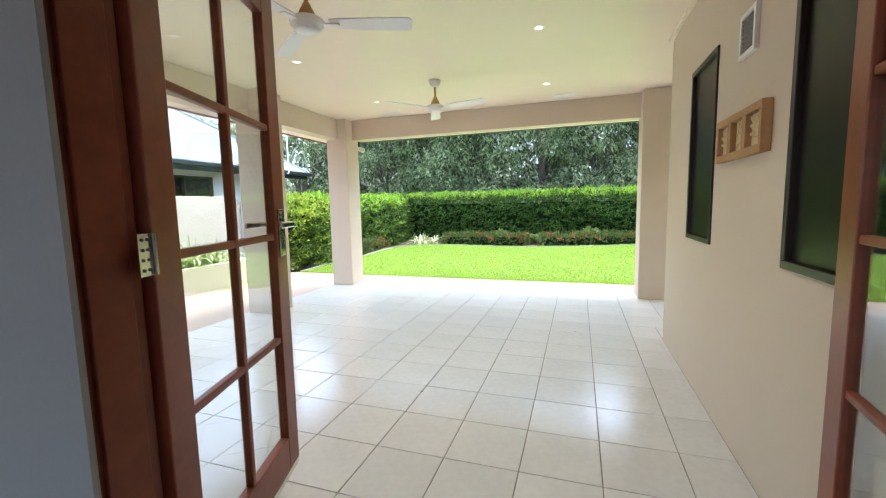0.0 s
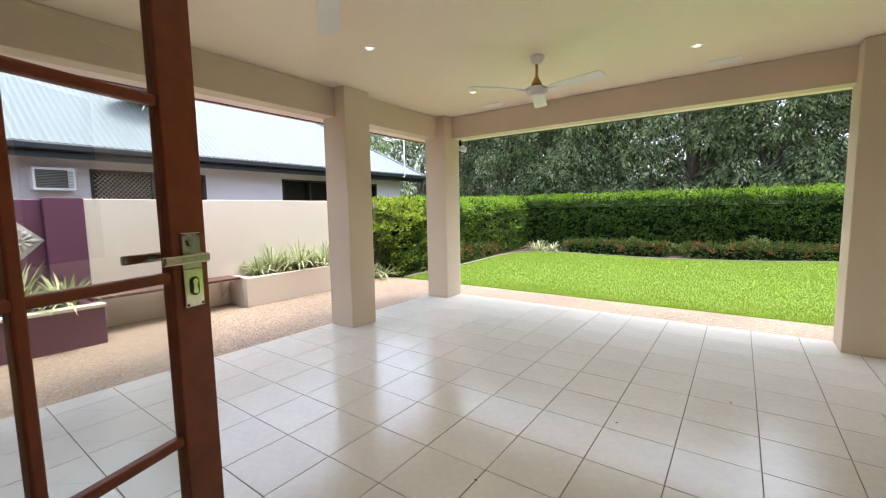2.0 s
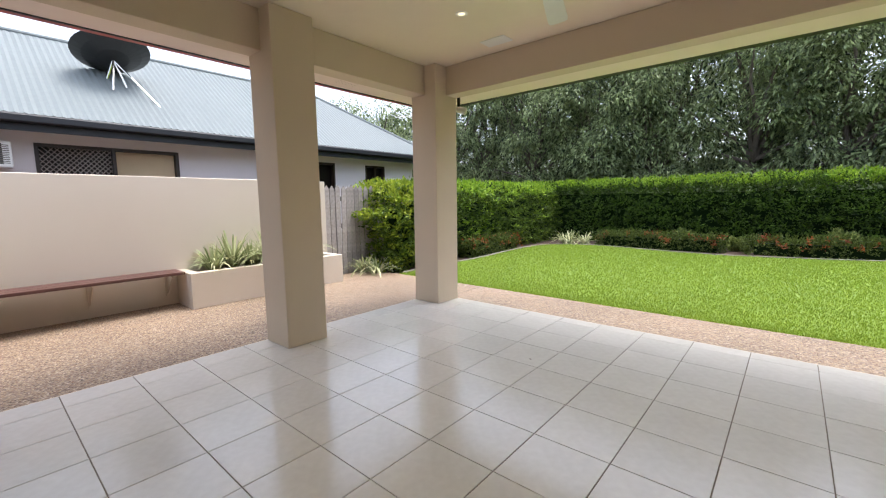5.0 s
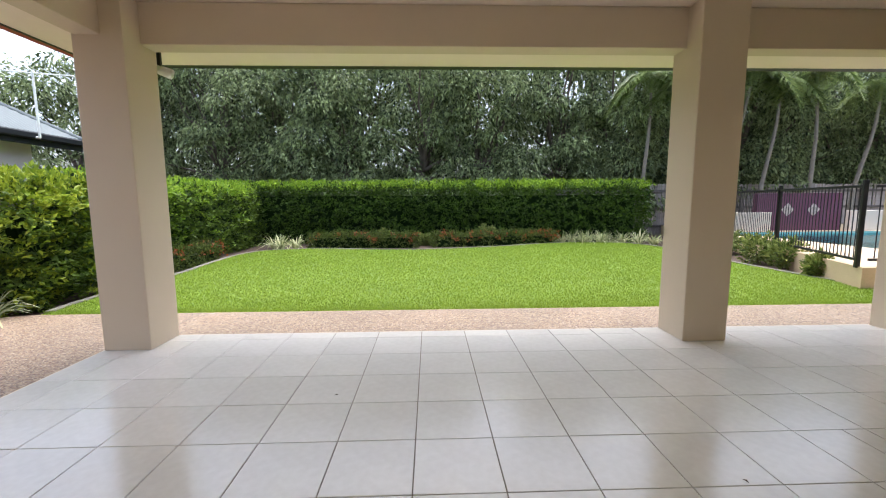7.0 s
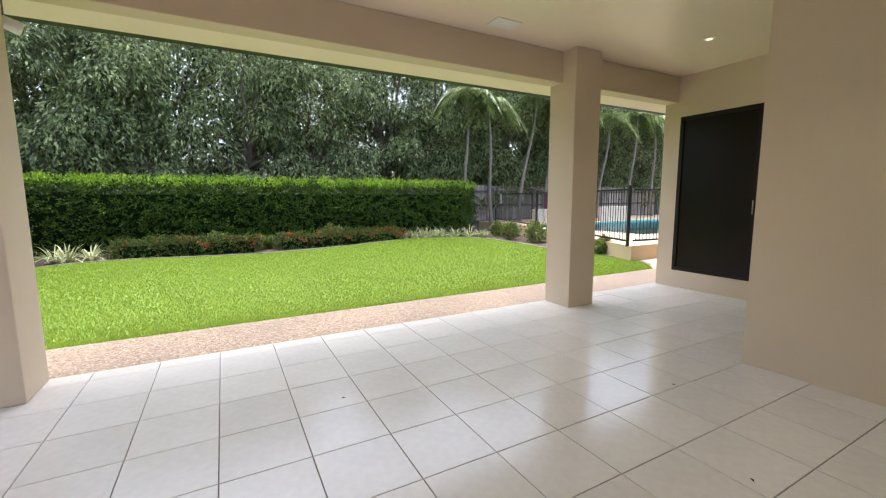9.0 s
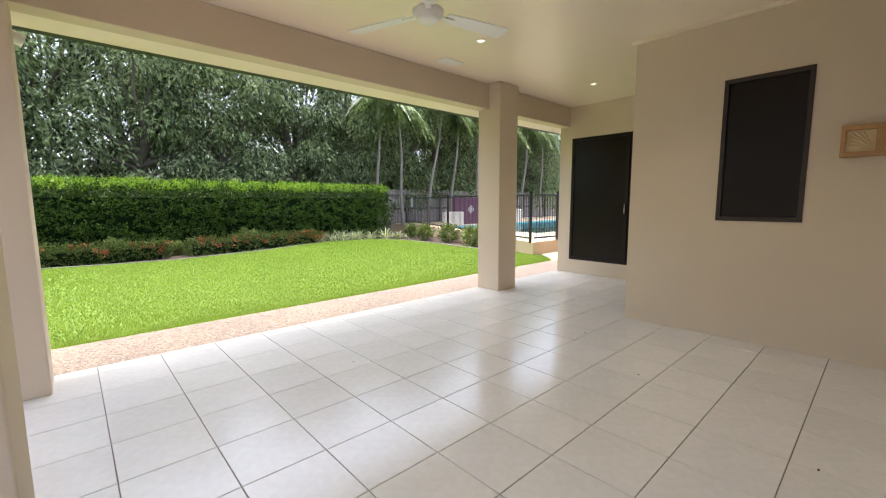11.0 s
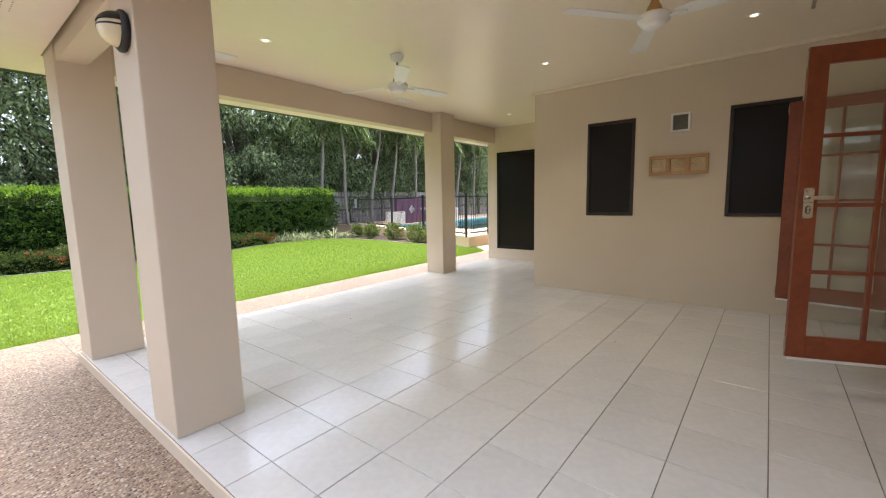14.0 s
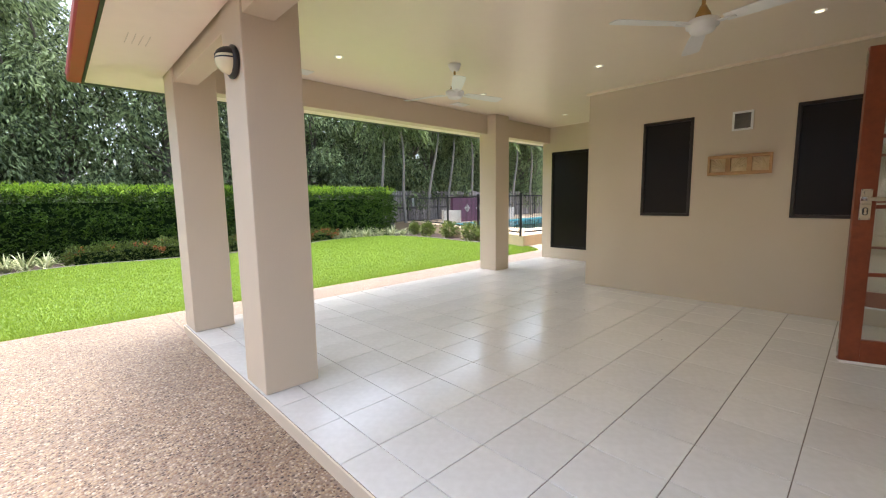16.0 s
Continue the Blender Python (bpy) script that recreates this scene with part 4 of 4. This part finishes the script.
# ---- strap-leaf plants ----
def strap_plant(at, height, count, seed, label="clump of striped strap-leaf lily", material=None, droop=0.0):
    rng = np.random.default_rng(seed)
    p = thing("strap_plant", at, label, "plant", "border plants")
    v, f = [], []
    for i in range(count):
        a, lean = rng.uniform(0, 6.283), rng.uniform(0.35, 1.5) + droop * rng.uniform(0.2, 1.0)
        ln, w = height * rng.uniform(0.8, 1.3), 0.015 * rng.uniform(0.7, 1.4)
        d, s = np.array([math.cos(a), math.sin(a), 0]), np.array([-math.sin(a), math.cos(a), 0])
        b = len(v)
        for k in range(5):
            t = k / 4
            c = d * (0.05 + lean * ln * 0.6 * t ** 1.3) + np.array([0, 0, ln * (t - 0.62 * lean * t * t)])
            ww = w * (1 - t ** 2.5)
            v += [tuple(c + s * ww), tuple(c - s * ww)]
        f += [(b + 2 * k, b + 2 * k + 1, b + 2 * k + 3, b + 2 * k + 2) for k in range(4)]
    o = new("leaf_tuft", raw_mesh("leaf_tuft", v, f, material or LILY_LEAF))
    o.parent = p
    return p


rng = random.Random(9)
for k in range(9):
    strap_plant((-6.3 + rng.uniform(-0.12, 0.12), 2.25 - k * 0.42, 0.27), 0.58 + 0.14 * (k % 2), 110, 100 + k, "clump of striped strap-leaf lily in the planter")
for k in range(6):
    strap_plant((-6.5 + rng.uniform(-0.04, 0.04), 4.75 + k * 0.26, 0.30), 0.50 + 0.16 * (k % 2), 100, 120 + k, "clump of striped strap-leaf lily in the planter")
for k, (x, y) in enumerate([(-5.6, 14.6), (-5.25, 14.8), (-5.9, 14.9), (3.2, 15.75), (3.7, 15.7), (4.2, 15.7), (3.45, 15.5), (4.0, 15.45), (4.7, 15.5), (5.1, 15.2), (5.35, 14.8), (2.9, 15.8), (-6.45, 7.6), (-6.7, 7.5)]):
    strap_plant((x, y, -0.17), 0.62, 60, 140 + k, droop=0.3)


def shrub(at, r, seed):
    rng = np.random.default_rng(seed)
    s = thing("shrub", at, "small round green shrub in the garden bed", "shrub", "bed shrubs")
    n = 900
    d = rng.normal(0, 1, (n, 3))
    d /= np.linalg.norm(d, axis=1, keepdims=True)
    c = d * r * rng.uniform(0.35, 1.0, (n, 1)) * (1 + 0.2 * np.sin(5 * d[:, :1] + seed)) + np.array([0, 0, r * 1.0])
    c[:, 2] = np.maximum(c[:, 2], 0.05)
    v, f = leaf_cloud(rng, c, d + np.array([0, 0, 0.4]), 0.09, 0.045, spread=0.4)
    o = new("foliage", raw_mesh("foliage", v, f, BED_LEAF))
    o.parent = s
    bm = bmesh.new()
    for i in range(5):
        a = i * 1.257
        tube(bm, (0.01, 0, 0), (math.cos(a) * r * 0.5, math.sin(a) * r * 0.5, r), 0.01, 0.005, n=5)
    part("stem", bm, BARK, s)


for k, (x, y, r) in enumerate([(6.0, 14.0, 0.30), (6.15, 12.9, 0.32), (5.66, 11.3, 0.33), (5.65, 10.6, 0.30), (5.35, 9.6, 0.22), (6.3, 15.2, 0.26), (-2.75, 15.55, 0.26), (0.45, 15.75, 0.30), (-1.5, 15.5, 0.17)]):
    shrub((x, y, -0.16), r, 160 + k)


# ---- trees ----
def limb(bm, p, q, r0, r1, rng, bends=3):
    p, q = Vector(p), Vector(q)
    pts = [p.lerp(q, i / bends) + (Vector([rng.uniform(-1, 1) for _ in range(3)]) * 0.06 * (q - p).length if 0 < i < bends else Vector()) for i in range(bends + 1)]
    for i in range(bends):
        tube(bm, pts[i], pts[i + 1], r0 + (r1 - r0) * i / bends, r0 + (r1 - r0) * (i + 1) / bends, n=8)


def tree(at, height, spread, clumps, per, seed):
    rng, pr = np.random.default_rng(seed), random.Random(seed)
    t = thing("tree", at, "tall dense tree with drooping dark green leaves", "tree", "trees behind the fence")
    bm = bmesh.new()
    fork = height * 0.3
    limb(bm, (0, 0, 0), (pr.uniform(-0.3, 0.3), pr.uniform(-0.3, 0.3), fork), 0.22, 0.15, pr)
    P, W = [], []
    for i in range(clumps):
        a = pr.uniform(0, 6.283)
        z = height * (0.13 + 0.87 * pr.uniform(0, 1) ** 1.15)
        rad = spread * math.sqrt(pr.uniform(0.05, 1)) * (0.9 - 0.45 * abs(z / height - 0.5))
        c = np.array([math.cos(a) * rad, math.sin(a) * rad, z])
        if i % 4 == 0:
            limb(bm, (0, 0, min(fork, z * 0.8)), tuple(c), 0.09, 0.02, pr)
        size = pr.uniform(0.4, 1.0)
        k = int(per * size)
        d = rng.normal(0, 1, (k, 3))
        d[:, 2] = np.abs(d[:, 2]) * 1.1 - 0.45
        d /= np.linalg.norm(d, axis=1, keepdims=True)
        edge = 1 + 0.28 * np.sin(4 * np.arctan2(d[:, 1], d[:, 0]) + i)[:, None]
        P.append(c + d * size * edge * np.array([1, 1, 0.95]) * rng.uniform(0.55, 1.0, (k, 1)) ** 0.7)
        W.append(d * 0.55 + np.array([0, 0, -0.75]))
    part("trunk", bm, BARK, t)
    v, f = leaf_cloud(rng, np.concatenate(P), np.concatenate(W), 0.17, 0.06, spread=0.3)
    o = new("crown", raw_mesh("crown", v, f, TREE_LEAF))
    o.parent = t


rng = random.Random(21)
k = 0
for row_y, x0, x1, step, hh in ((20.4, -12.5, 25, 2.7, 8.0), (23.4, -15, 30, 3.4, 10.0)):
    x = x0
    while x < x1:
        tree((x + rng.uniform(-0.5, 0.5), row_y + rng.uniform(-0.5, 0.5), -0.16), hh * rng.uniform(0.85, 1.15), 2.5, 74, 520 if row_y < 22 else 330, 300 + k)
        k += 1
        x += step
for x, y in ((-14, 18.5), (-18, 17), (-21, 20)):
    tree((x, y, -0.16), 6.2, 2.6, 60, 420, 400 + k)
    k += 1


def palm(at, height, lean, seed):
    rng, pr = np.random.default_rng(seed), random.Random(seed)
    t = thing("palm_tree", at, "slender palm with a pale trunk and arching fronds", "palm tree", "palms by the pool")
    bm = bmesh.new()
    pts = [Vector((lean * (i / 6) ** 1.4, 0.1 * math.sin(i), height * i / 6)) for i in range(7)]
    for i in range(6):
        tube(bm, pts[i], pts[i + 1], 0.085 - 0.007 * i, 0.078 - 0.007 * i, n=10)
    part("trunk", bm, PALMBARK, t, "pale ringed trunk")
    top = np.array(pts[-1])
    bm = tube(bmesh.new(), pts[-1], pts[-1] + Vector((0, 0, 0.6)), 0.065, 0.04, n=10)
    part("crownshaft", bm, PALM_LEAF, t)
    top = top + np.array([0, 0, 0.55])
    for i in range(15):
        a = i * 2.399 + pr.uniform(-0.2, 0.2)
        lift = pr.uniform(0.1, 1.0)
        L = pr.uniform(1.4, 2.0)
        d, s = np.array([math.cos(a), math.sin(a), 0]), np.array([-math.sin(a), math.cos(a), 0])
        v, f = [], []
        for j in range(44):
            u = 0.08 + 0.92 * j / 44
            c = top + d * L * 0.85 * u + np.array([0, 0, L * (lift * u - (0.75 + lift) * u * u)])
            for sg in (-1, 1):
                ln = 0.55 * math.sin(math.pi * min(1, 0.15 + u * 0.85)) + 0.08
                tip = c + s * sg * ln * 0.75 + d * ln * 0.35 - np.array([0, 0, ln * (0.25 + 0.5 * rng.uniform())])
                b = len(v)
                v += [tuple(c - d * 0.028), tuple(c + d * 0.028), tuple(tip)]
                f.append((b, b + 1, b + 2))
        o = new("frond", raw_mesh("frond", v, f, PALM_LEAF))
        o.parent = t


for k, (x, y, h, lean) in enumerate([(6.4, 17.6, 4.4, 0.1), (7.6, 17.4, 4.0, -0.2), (9.2, 17.5, 4.6, 0.8), (10.8, 17.6, 4.2, 0.4), (12.6, 17.4, 4.5, -0.3), (14.2, 17.5, 4.1, 0.6), (16.4, 17.4, 4.4, 0.3), (18.5, 17.5, 4.3, -0.2)]):
    palm((x, y, PZ - 0.01), h + 0.35, lean, 500 + k)


# ---- ceiling fittings ----
def ceiling_fan(at, turn):
    fan = thing("ceiling_fan", at, "white three-blade ceiling fan with a brass collar", "ceiling fan", "ceiling fans", turn=turn)
    part("canopy", lathe(bmesh.new(), [(0.028, -0.075), (0.05, -0.06), (0.068, -0.02), (0.07, 0.0)]), WHITE, fan, smooth=True)
    part("rod", tube(bmesh.new(), (0, 0, -0.20), (0, 0, -0.07), 0.013), BRASS, fan, "brass down rod")
    part("collar", lathe(bmesh.new(), [(0.055, -0.275), (0.045, -0.24), (0.03, -0.215), (0.02, -0.19)]), BRASS, fan, "brass motor collar", smooth=True)
    part("motor", lathe(bmesh.new(), [(0.03, -0.375), (0.07, -0.365), (0.08, -0.352), (0.082, -0.335), (0.102, -0.328), (0.106, -0.298), (0.09, -0.285), (0.05, -0.276)]), WHITE, fan, smooth=True)
    for i in range(3):
        bm = bmesh.new()
        pts = [(0.14, 0.045), (0.30, 0.058), (0.60, 0.066), (0.645, 0.062), (0.66, 0.04)]
        top = [bm.verts.new((x, w, -0.31 - 0.16 * w)) for x, w in pts] + [bm.verts.new((x, -w, -0.31 + 0.16 * w)) for x, w in reversed(pts)]
        f = bm.faces.new(top)
        r = bmesh.ops.extrude_face_region(bm, geom=[f])
        bmesh.ops.translate(bm, vec=(0, 0, -0.006), verts=[v for v in r["geom"] if isinstance(v, bmesh.types.BMVert)])
        m = Matrix.Rotation(radians(120 * i), 4, "Z")
        bmesh.ops.transform(bm, matrix=m, verts=bm.verts)
        blade = part("blade", bm, WHITE, fan)
        bm = boxed(0.09, 0.20, -0.02, 0.02, -0.325, -0.318)
        bmesh.ops.transform(bm, matrix=m, verts=bm.verts)
        part("blade_iron", bm, WHITE, blade)


BRASS = mat("aged_brass", (0.50, 0.32, 0.13), (0.36, 0.22, 0.08), rough=0.35, metal=1.0, grain=50, bump=0.02)
ceiling_fan((-1.6, 4.85, CEILING), -11)
ceiling_fan((-1.6, 2.42, CEILING), 22)

LAMP = bpy.data.materials.new("lamp_glow")
LAMP.use_nodes = True
pn = LAMP.node_tree.nodes["Principled BSDF"]
pn.inputs["Base Color"].default_value = (0.9, 0.85, 0.7, 1)
pn.inputs["Emission Color"].default_value = (1.0, 0.86, 0.55, 1)
pn.inputs["Emission Strength"].default_value = 0.35
for x, y in ((-0.30, 3.80), (-0.36, 5.50), (-2.69, 5.47), (-2.68, 3.73), (-0.27, 1.93), (-2.68, 1.93), (1.89, 5.49)):
    dl = thing("downlight", (x, y, CEILING), "small round recessed downlight, lit", "downlight", "ceiling downlights")
    part("trim_ring", lathe(bmesh.new(), [(0.034, -0.003), (0.044, -0.006), (0.050, -0.004), (0.051, 0.001)]), WHITE, dl, smooth=True)
    part("lens", lathe(bmesh.new(), [(0.002, -0.0075), (0.028, -0.0072), (0.032, -0.002)], 16), LAMP, dl)
for ob in [o for o in scene.objects if o.name.startswith("downlight")]:
    lamp = new("downlight_beam", bpy.data.lights.new("downlight_beam", "SPOT"))
    lamp.data.energy, lamp.data.color, lamp.data.spot_size, lamp.data.spot_blend, lamp.data.shadow_soft_size = 8.0, (1.0, 0.86, 0.62), radians(110), 0.8, 0.03
    lamp.location = (ob.location.x, ob.location.y, CEILING - 0.012)
for x, y in ((-2.80, 6.17), (-0.17, 6.15)):
    p = thing("ceiling_panel", (x, y, CEILING), "flat white rectangular panel set in the ceiling", "panel", "ceiling panels")
    part("plate", boxed(-0.14, 0.14, -0.09, 0.09, -0.008, -0.001, bevel=0.003), WHITE, p)
c = thing("ceiling_slot", (-0.21, 1.55, CEILING), "short metal track fitting on the ceiling", "fitting")
part("plate", boxed(-0.09, 0.09, -0.012, 0.012, -0.012, -0.001), CHROME, c)

# ---- wall fittings ----
v = thing("wall_vent", (WALL_X, 2.61, 2.17), "square white louvred vent on the house wall", "vent")
bm = bmesh.new()
for b in ((-0.1, 0.1, -0.108, -0.085), (-0.1, 0.1, 0.085, 0.108), (-0.1, -0.078, -0.085, 0.085), (0.078, 0.1, -0.085, 0.085)):
    box(bm, -0.022, -0.001, *b, bevel=0.002)
part("frame", bm, WHITE, v)
part("backing", boxed(-0.006, -0.001, -0.078, 0.078, -0.085, 0.085), GROUT, v)
for i in range(8):
    bm = boxed(-0.0012, 0.0012, -0.077, 0.077, -0.009, 0.009)
    bmesh.ops.rotate(bm, verts=bm.verts, cent=(0, 0, 0), matrix=Matrix.Rotation(radians(-40), 3, "Y"))
    bmesh.ops.translate(bm, verts=bm.verts, vec=(-0.013, 0, -0.074 + i * 0.021))
    part("slat", bm, CONCRETE, v)

PINE = mat("honey_timber", (0.50, 0.29, 0.12), (0.38, 0.20, 0.075), rough=0.5, grain=24, blotch=5, bump=0.1)
art = thing("wall_art", (WALL_X, 2.617, 1.675), "timber-framed wall plaque with three carved sandstone squares", "wall art")
bm = bmesh.new()
cells = (-0.205, 0.0, 0.205)
for b in ((-0.31, 0.31, 0.078, 0.115), (-0.31, 0.31, -0.115, -0.078), (-0.31, -0.283, -0.078, 0.078), (0.283, 0.31, -0.078, 0.078), (-0.127, -0.078, -0.078, 0.078), (0.078, 0.127, -0.078, 0.078)):
    box(bm, -0.045, -0.001, *b, bevel=0.003)
part("frame", bm, PINE, art)
CARVED = mat("yellow_sandstone", (0.74, 0.60, 0.36), (0.58, 0.44, 0.24), rough=0.85, grain=40, blotch=8, bump=0.4)
for k, y in enumerate(cells):
    bm = boxed(-0.016, -0.001, y - 0.077, y + 0.077, -0.077, 0.077)
    s = 1 if k != 1 else -1
    for i in range(5):
        t = (i - 2) * 0.028
        tube(bm, (-0.018, y + s * (-0.06), -0.06 + abs(t) * 0.3), (-0.020, y + s * (0.062 - max(0, t) * 1.2), 0.062 + min(0, t) * 1.4), 0.005, 0.011, n=6)
    part("carving", bm, CARVED, art)

wl_ = thing("wall_light", (-4.06, 4.42, 2.225), "round black bulkhead light with a lit hooded lens", "wall light", turn=0)
bm = lathe(bmesh.new(), [(0.098, 0.0), (0.104, 0.008), (0.104, 0.022), (0.09, 0.034)], 28)
bmesh.ops.rotate(bm, verts=bm.verts, cent=(0, 0, 0), matrix=Matrix.Rotation(radians(-90), 3, "Y"))
part("housing", bm, BLACK, wl_, smooth=True)
# The lens emits nothing; its lit look is in the pale warm colour.
LENS = mat("warm_opal_glass", (0.85, 0.76, 0.52), (0.80, 0.70, 0.46), rough=0.25, grain=20, bump=0.02)


def half_globe(radius, low, high):
    """The slice of an upright globe before the wall plate, between two heights."""
    bm = bmesh.new()
    bmesh.ops.create_uvsphere(bm, u_segments=24, v_segments=18, radius=radius, matrix=Matrix.Translation((-0.034, 0, 0)))
    for height, way in ((low, -1), (high, 1)):
        bmesh.ops.bisect_plane(bm, geom=bm.verts[:] + bm.edges[:] + bm.faces[:], plane_co=(0, 0, height), plane_no=(0, 0, way), clear_outer=True)
    return bm


part("lens", half_globe(0.082, -0.09, 0.03), LENS, wl_, "warm opal lens", smooth=True)
part("hood", half_globe(0.088, 0.03, 0.09), BLACK, wl_, smooth=True)
part("band", half_globe(0.0845, 0.002, 0.012), BLACK, wl_, smooth=True)
# spotlight under the eave corner
sp = thing("eave_spotlight", (-3.73, 6.72, 2.37), "small white spotlight under the eave", "spotlight")
bm = bmesh.new()
tube(bm, (-0.05, 0.0, 0.035), (0.10, 0.03, -0.02), 0.036, 0.044, n=16)
tube(bm, (-0.07, -0.004, 0.042), (-0.05, 0.0, 0.035), 0.022, 0.036, n=16)
part("head", bm, WHITE, sp, smooth=True)
part("bracket", box(boxed(0.0, 0.03, -0.01, 0.015, 0.03, 0.228), -0.03, 0.06, -0.03, 0.035, 0.222, 0.2295), BLACK, sp, "dark mounting bracket")


# ---- floor tiles ----
rng = random.Random(5)
tiles = bpy.data.objects["floor_slab"]
PITCH, GAP = 0.4, 0.0022
meshes = {}


def tile(x0, x1, y0, y1):
    if x1 - x0 < 0.02 or y1 - y0 < 0.02:
        return
    w, d = round(x1 - x0, 3), round(y1 - y0, 3)
    if (w, d) not in meshes:
        bm = bmesh.new()
        hx, hy, e = w / 2 - GAP, d / 2 - GAP, 0.0018
        lo = [bm.verts.new(q) for q in ((-hx, -hy, -0.008), (hx, -hy, -0.008), (hx, hy, -0.008), (-hx, hy, -0.008))]
        mid = [bm.verts.new((q.co.x, q.co.y, -e)) for q in lo]
        top = [bm.verts.new((q.co.x - math.copysign(e, q.co.x), q.co.y - math.copysign(e, q.co.y), 0)) for q in lo]
        for a, b in ((lo, mid), (mid, top)):
            for i in range(4):
                bm.faces.new((a[i], a[(i + 1) % 4], b[(i + 1) % 4], b[i]))
        bm.faces.new(top)
        meshes[(w, d)] = mesh_of("tile", bm, TILE)
    o = new("tile", meshes[(w, d)])
    o.parent = tiles
    o.matrix_basis = pose((x0 + x1) / 2, (y0 + y1) / 2, rng.uniform(-0.0004, 0.0004), rng.uniform(-0.06, 0.06), rng.uniform(-0.06, 0.06), 0)


for i in range(-12, 12):
    for j in range(-14, 8):
        x0, y0 = -0.632 + PITCH * i, 4.864 + PITCH * j
        x1, y1 = x0 + PITCH, y0 + PITCH
        a, b = max(x0, SLAB_W + 0.002), max(y0, DOOR_Y + 0.002)
        c, d = min(x1, FAR_X - 0.002), min(y1, SLAB_N - 0.002)
        if c <= a or d <= b:
            continue
        if b >= CORNER_Y - 1e-6 or c <= WALL_X:
            tile(a, c, b, d)
        elif a >= WALL_X:
            if d > CORNER_Y:
                tile(a, c, CORNER_Y + 0.002, d)
        elif d <= CORNER_Y:
            tile(a, WALL_X - 0.002, b, d)
        else:
            tile(a, WALL_X - 0.002, b, d)
            tile(WALL_X - 0.002, c, CORNER_Y + 0.002, d)

# ---- fallen leaves ----
DRY = mat("dry_leaf", (0.06, 0.035, 0.02), (0.03, 0.018, 0.01), rough=0.8, grain=60, bump=0.2)
for k, (x, y) in enumerate([(-1.03, 2.76), (-0.57, 3.76), (0.02, 4.49), (-1.95, 5.37)]):
    t = thing("fallen_leaf", (x, y, 0.001), "tiny dry brown leaf lying on the tiles", "leaf", "fallen leaves", turn=k * 57)
    bm = bmesh.new()
    vs = [bm.verts.new(q) for q in ((-0.014, 0, 0.0), (0, 0.006, 0.004), (0.015, 0, 0.001), (0, -0.006, 0.005), (0.0, 0.0, 0.001))]
    for a, b in ((0, 1), (1, 2), (2, 3), (3, 0)):
        bm.faces.new((vs[a], vs[b], vs[4]))
    part("blade", bm, DRY, t)

# ---- grass ----
def inside(x, y, poly):
    hit = np.zeros(len(x), bool)
    px, py = np.array([p[0] for p in poly]), np.array([p[1] for p in poly])
    j = len(poly) - 1
    for i in range(len(poly)):
        cross = ((py[i] > y) != (py[j] > y)) & (x < (px[j] - px[i]) * (y - py[i]) / (py[j] - py[i] + 1e-12) + px[i])
        hit ^= cross
        j = i
    return hit


g = np.random.default_rng(77)
n = 260000
gx, gy = g.uniform(-6.2, 5.4, n), 7.70 + 7.9 * g.uniform(0, 1, n) ** 1.5
ok = inside(gx, gy, EDGE)
gx, gy = gx[ok], gy[ok]
c = np.stack([gx, gy, np.full(len(gx), GROUND - 0.012)], 1)
ways = np.stack([g.normal(0, 0.5, len(gx)), g.normal(0, 0.5, len(gx)), np.ones(len(gx))], 1)
a = g.uniform(0, 6.283, len(gx))
s = np.stack([np.cos(a), np.sin(a), np.zeros(len(gx))], 1) * (0.0045 + 0.0007 * (gy - 7.7))[:, None]
hgt = g.uniform(0.018, 0.036, len(gx))[:, None]
verts = np.stack([c - s, c + s, c + ways * hgt], 1).reshape(-1, 3)
me = raw_mesh("grass", verts, np.arange(len(verts)).reshape(-1, 3), GRASS)
tagged(new("grass", me), "short bright green grass blades of the lawn", "grass", "", "stuff")
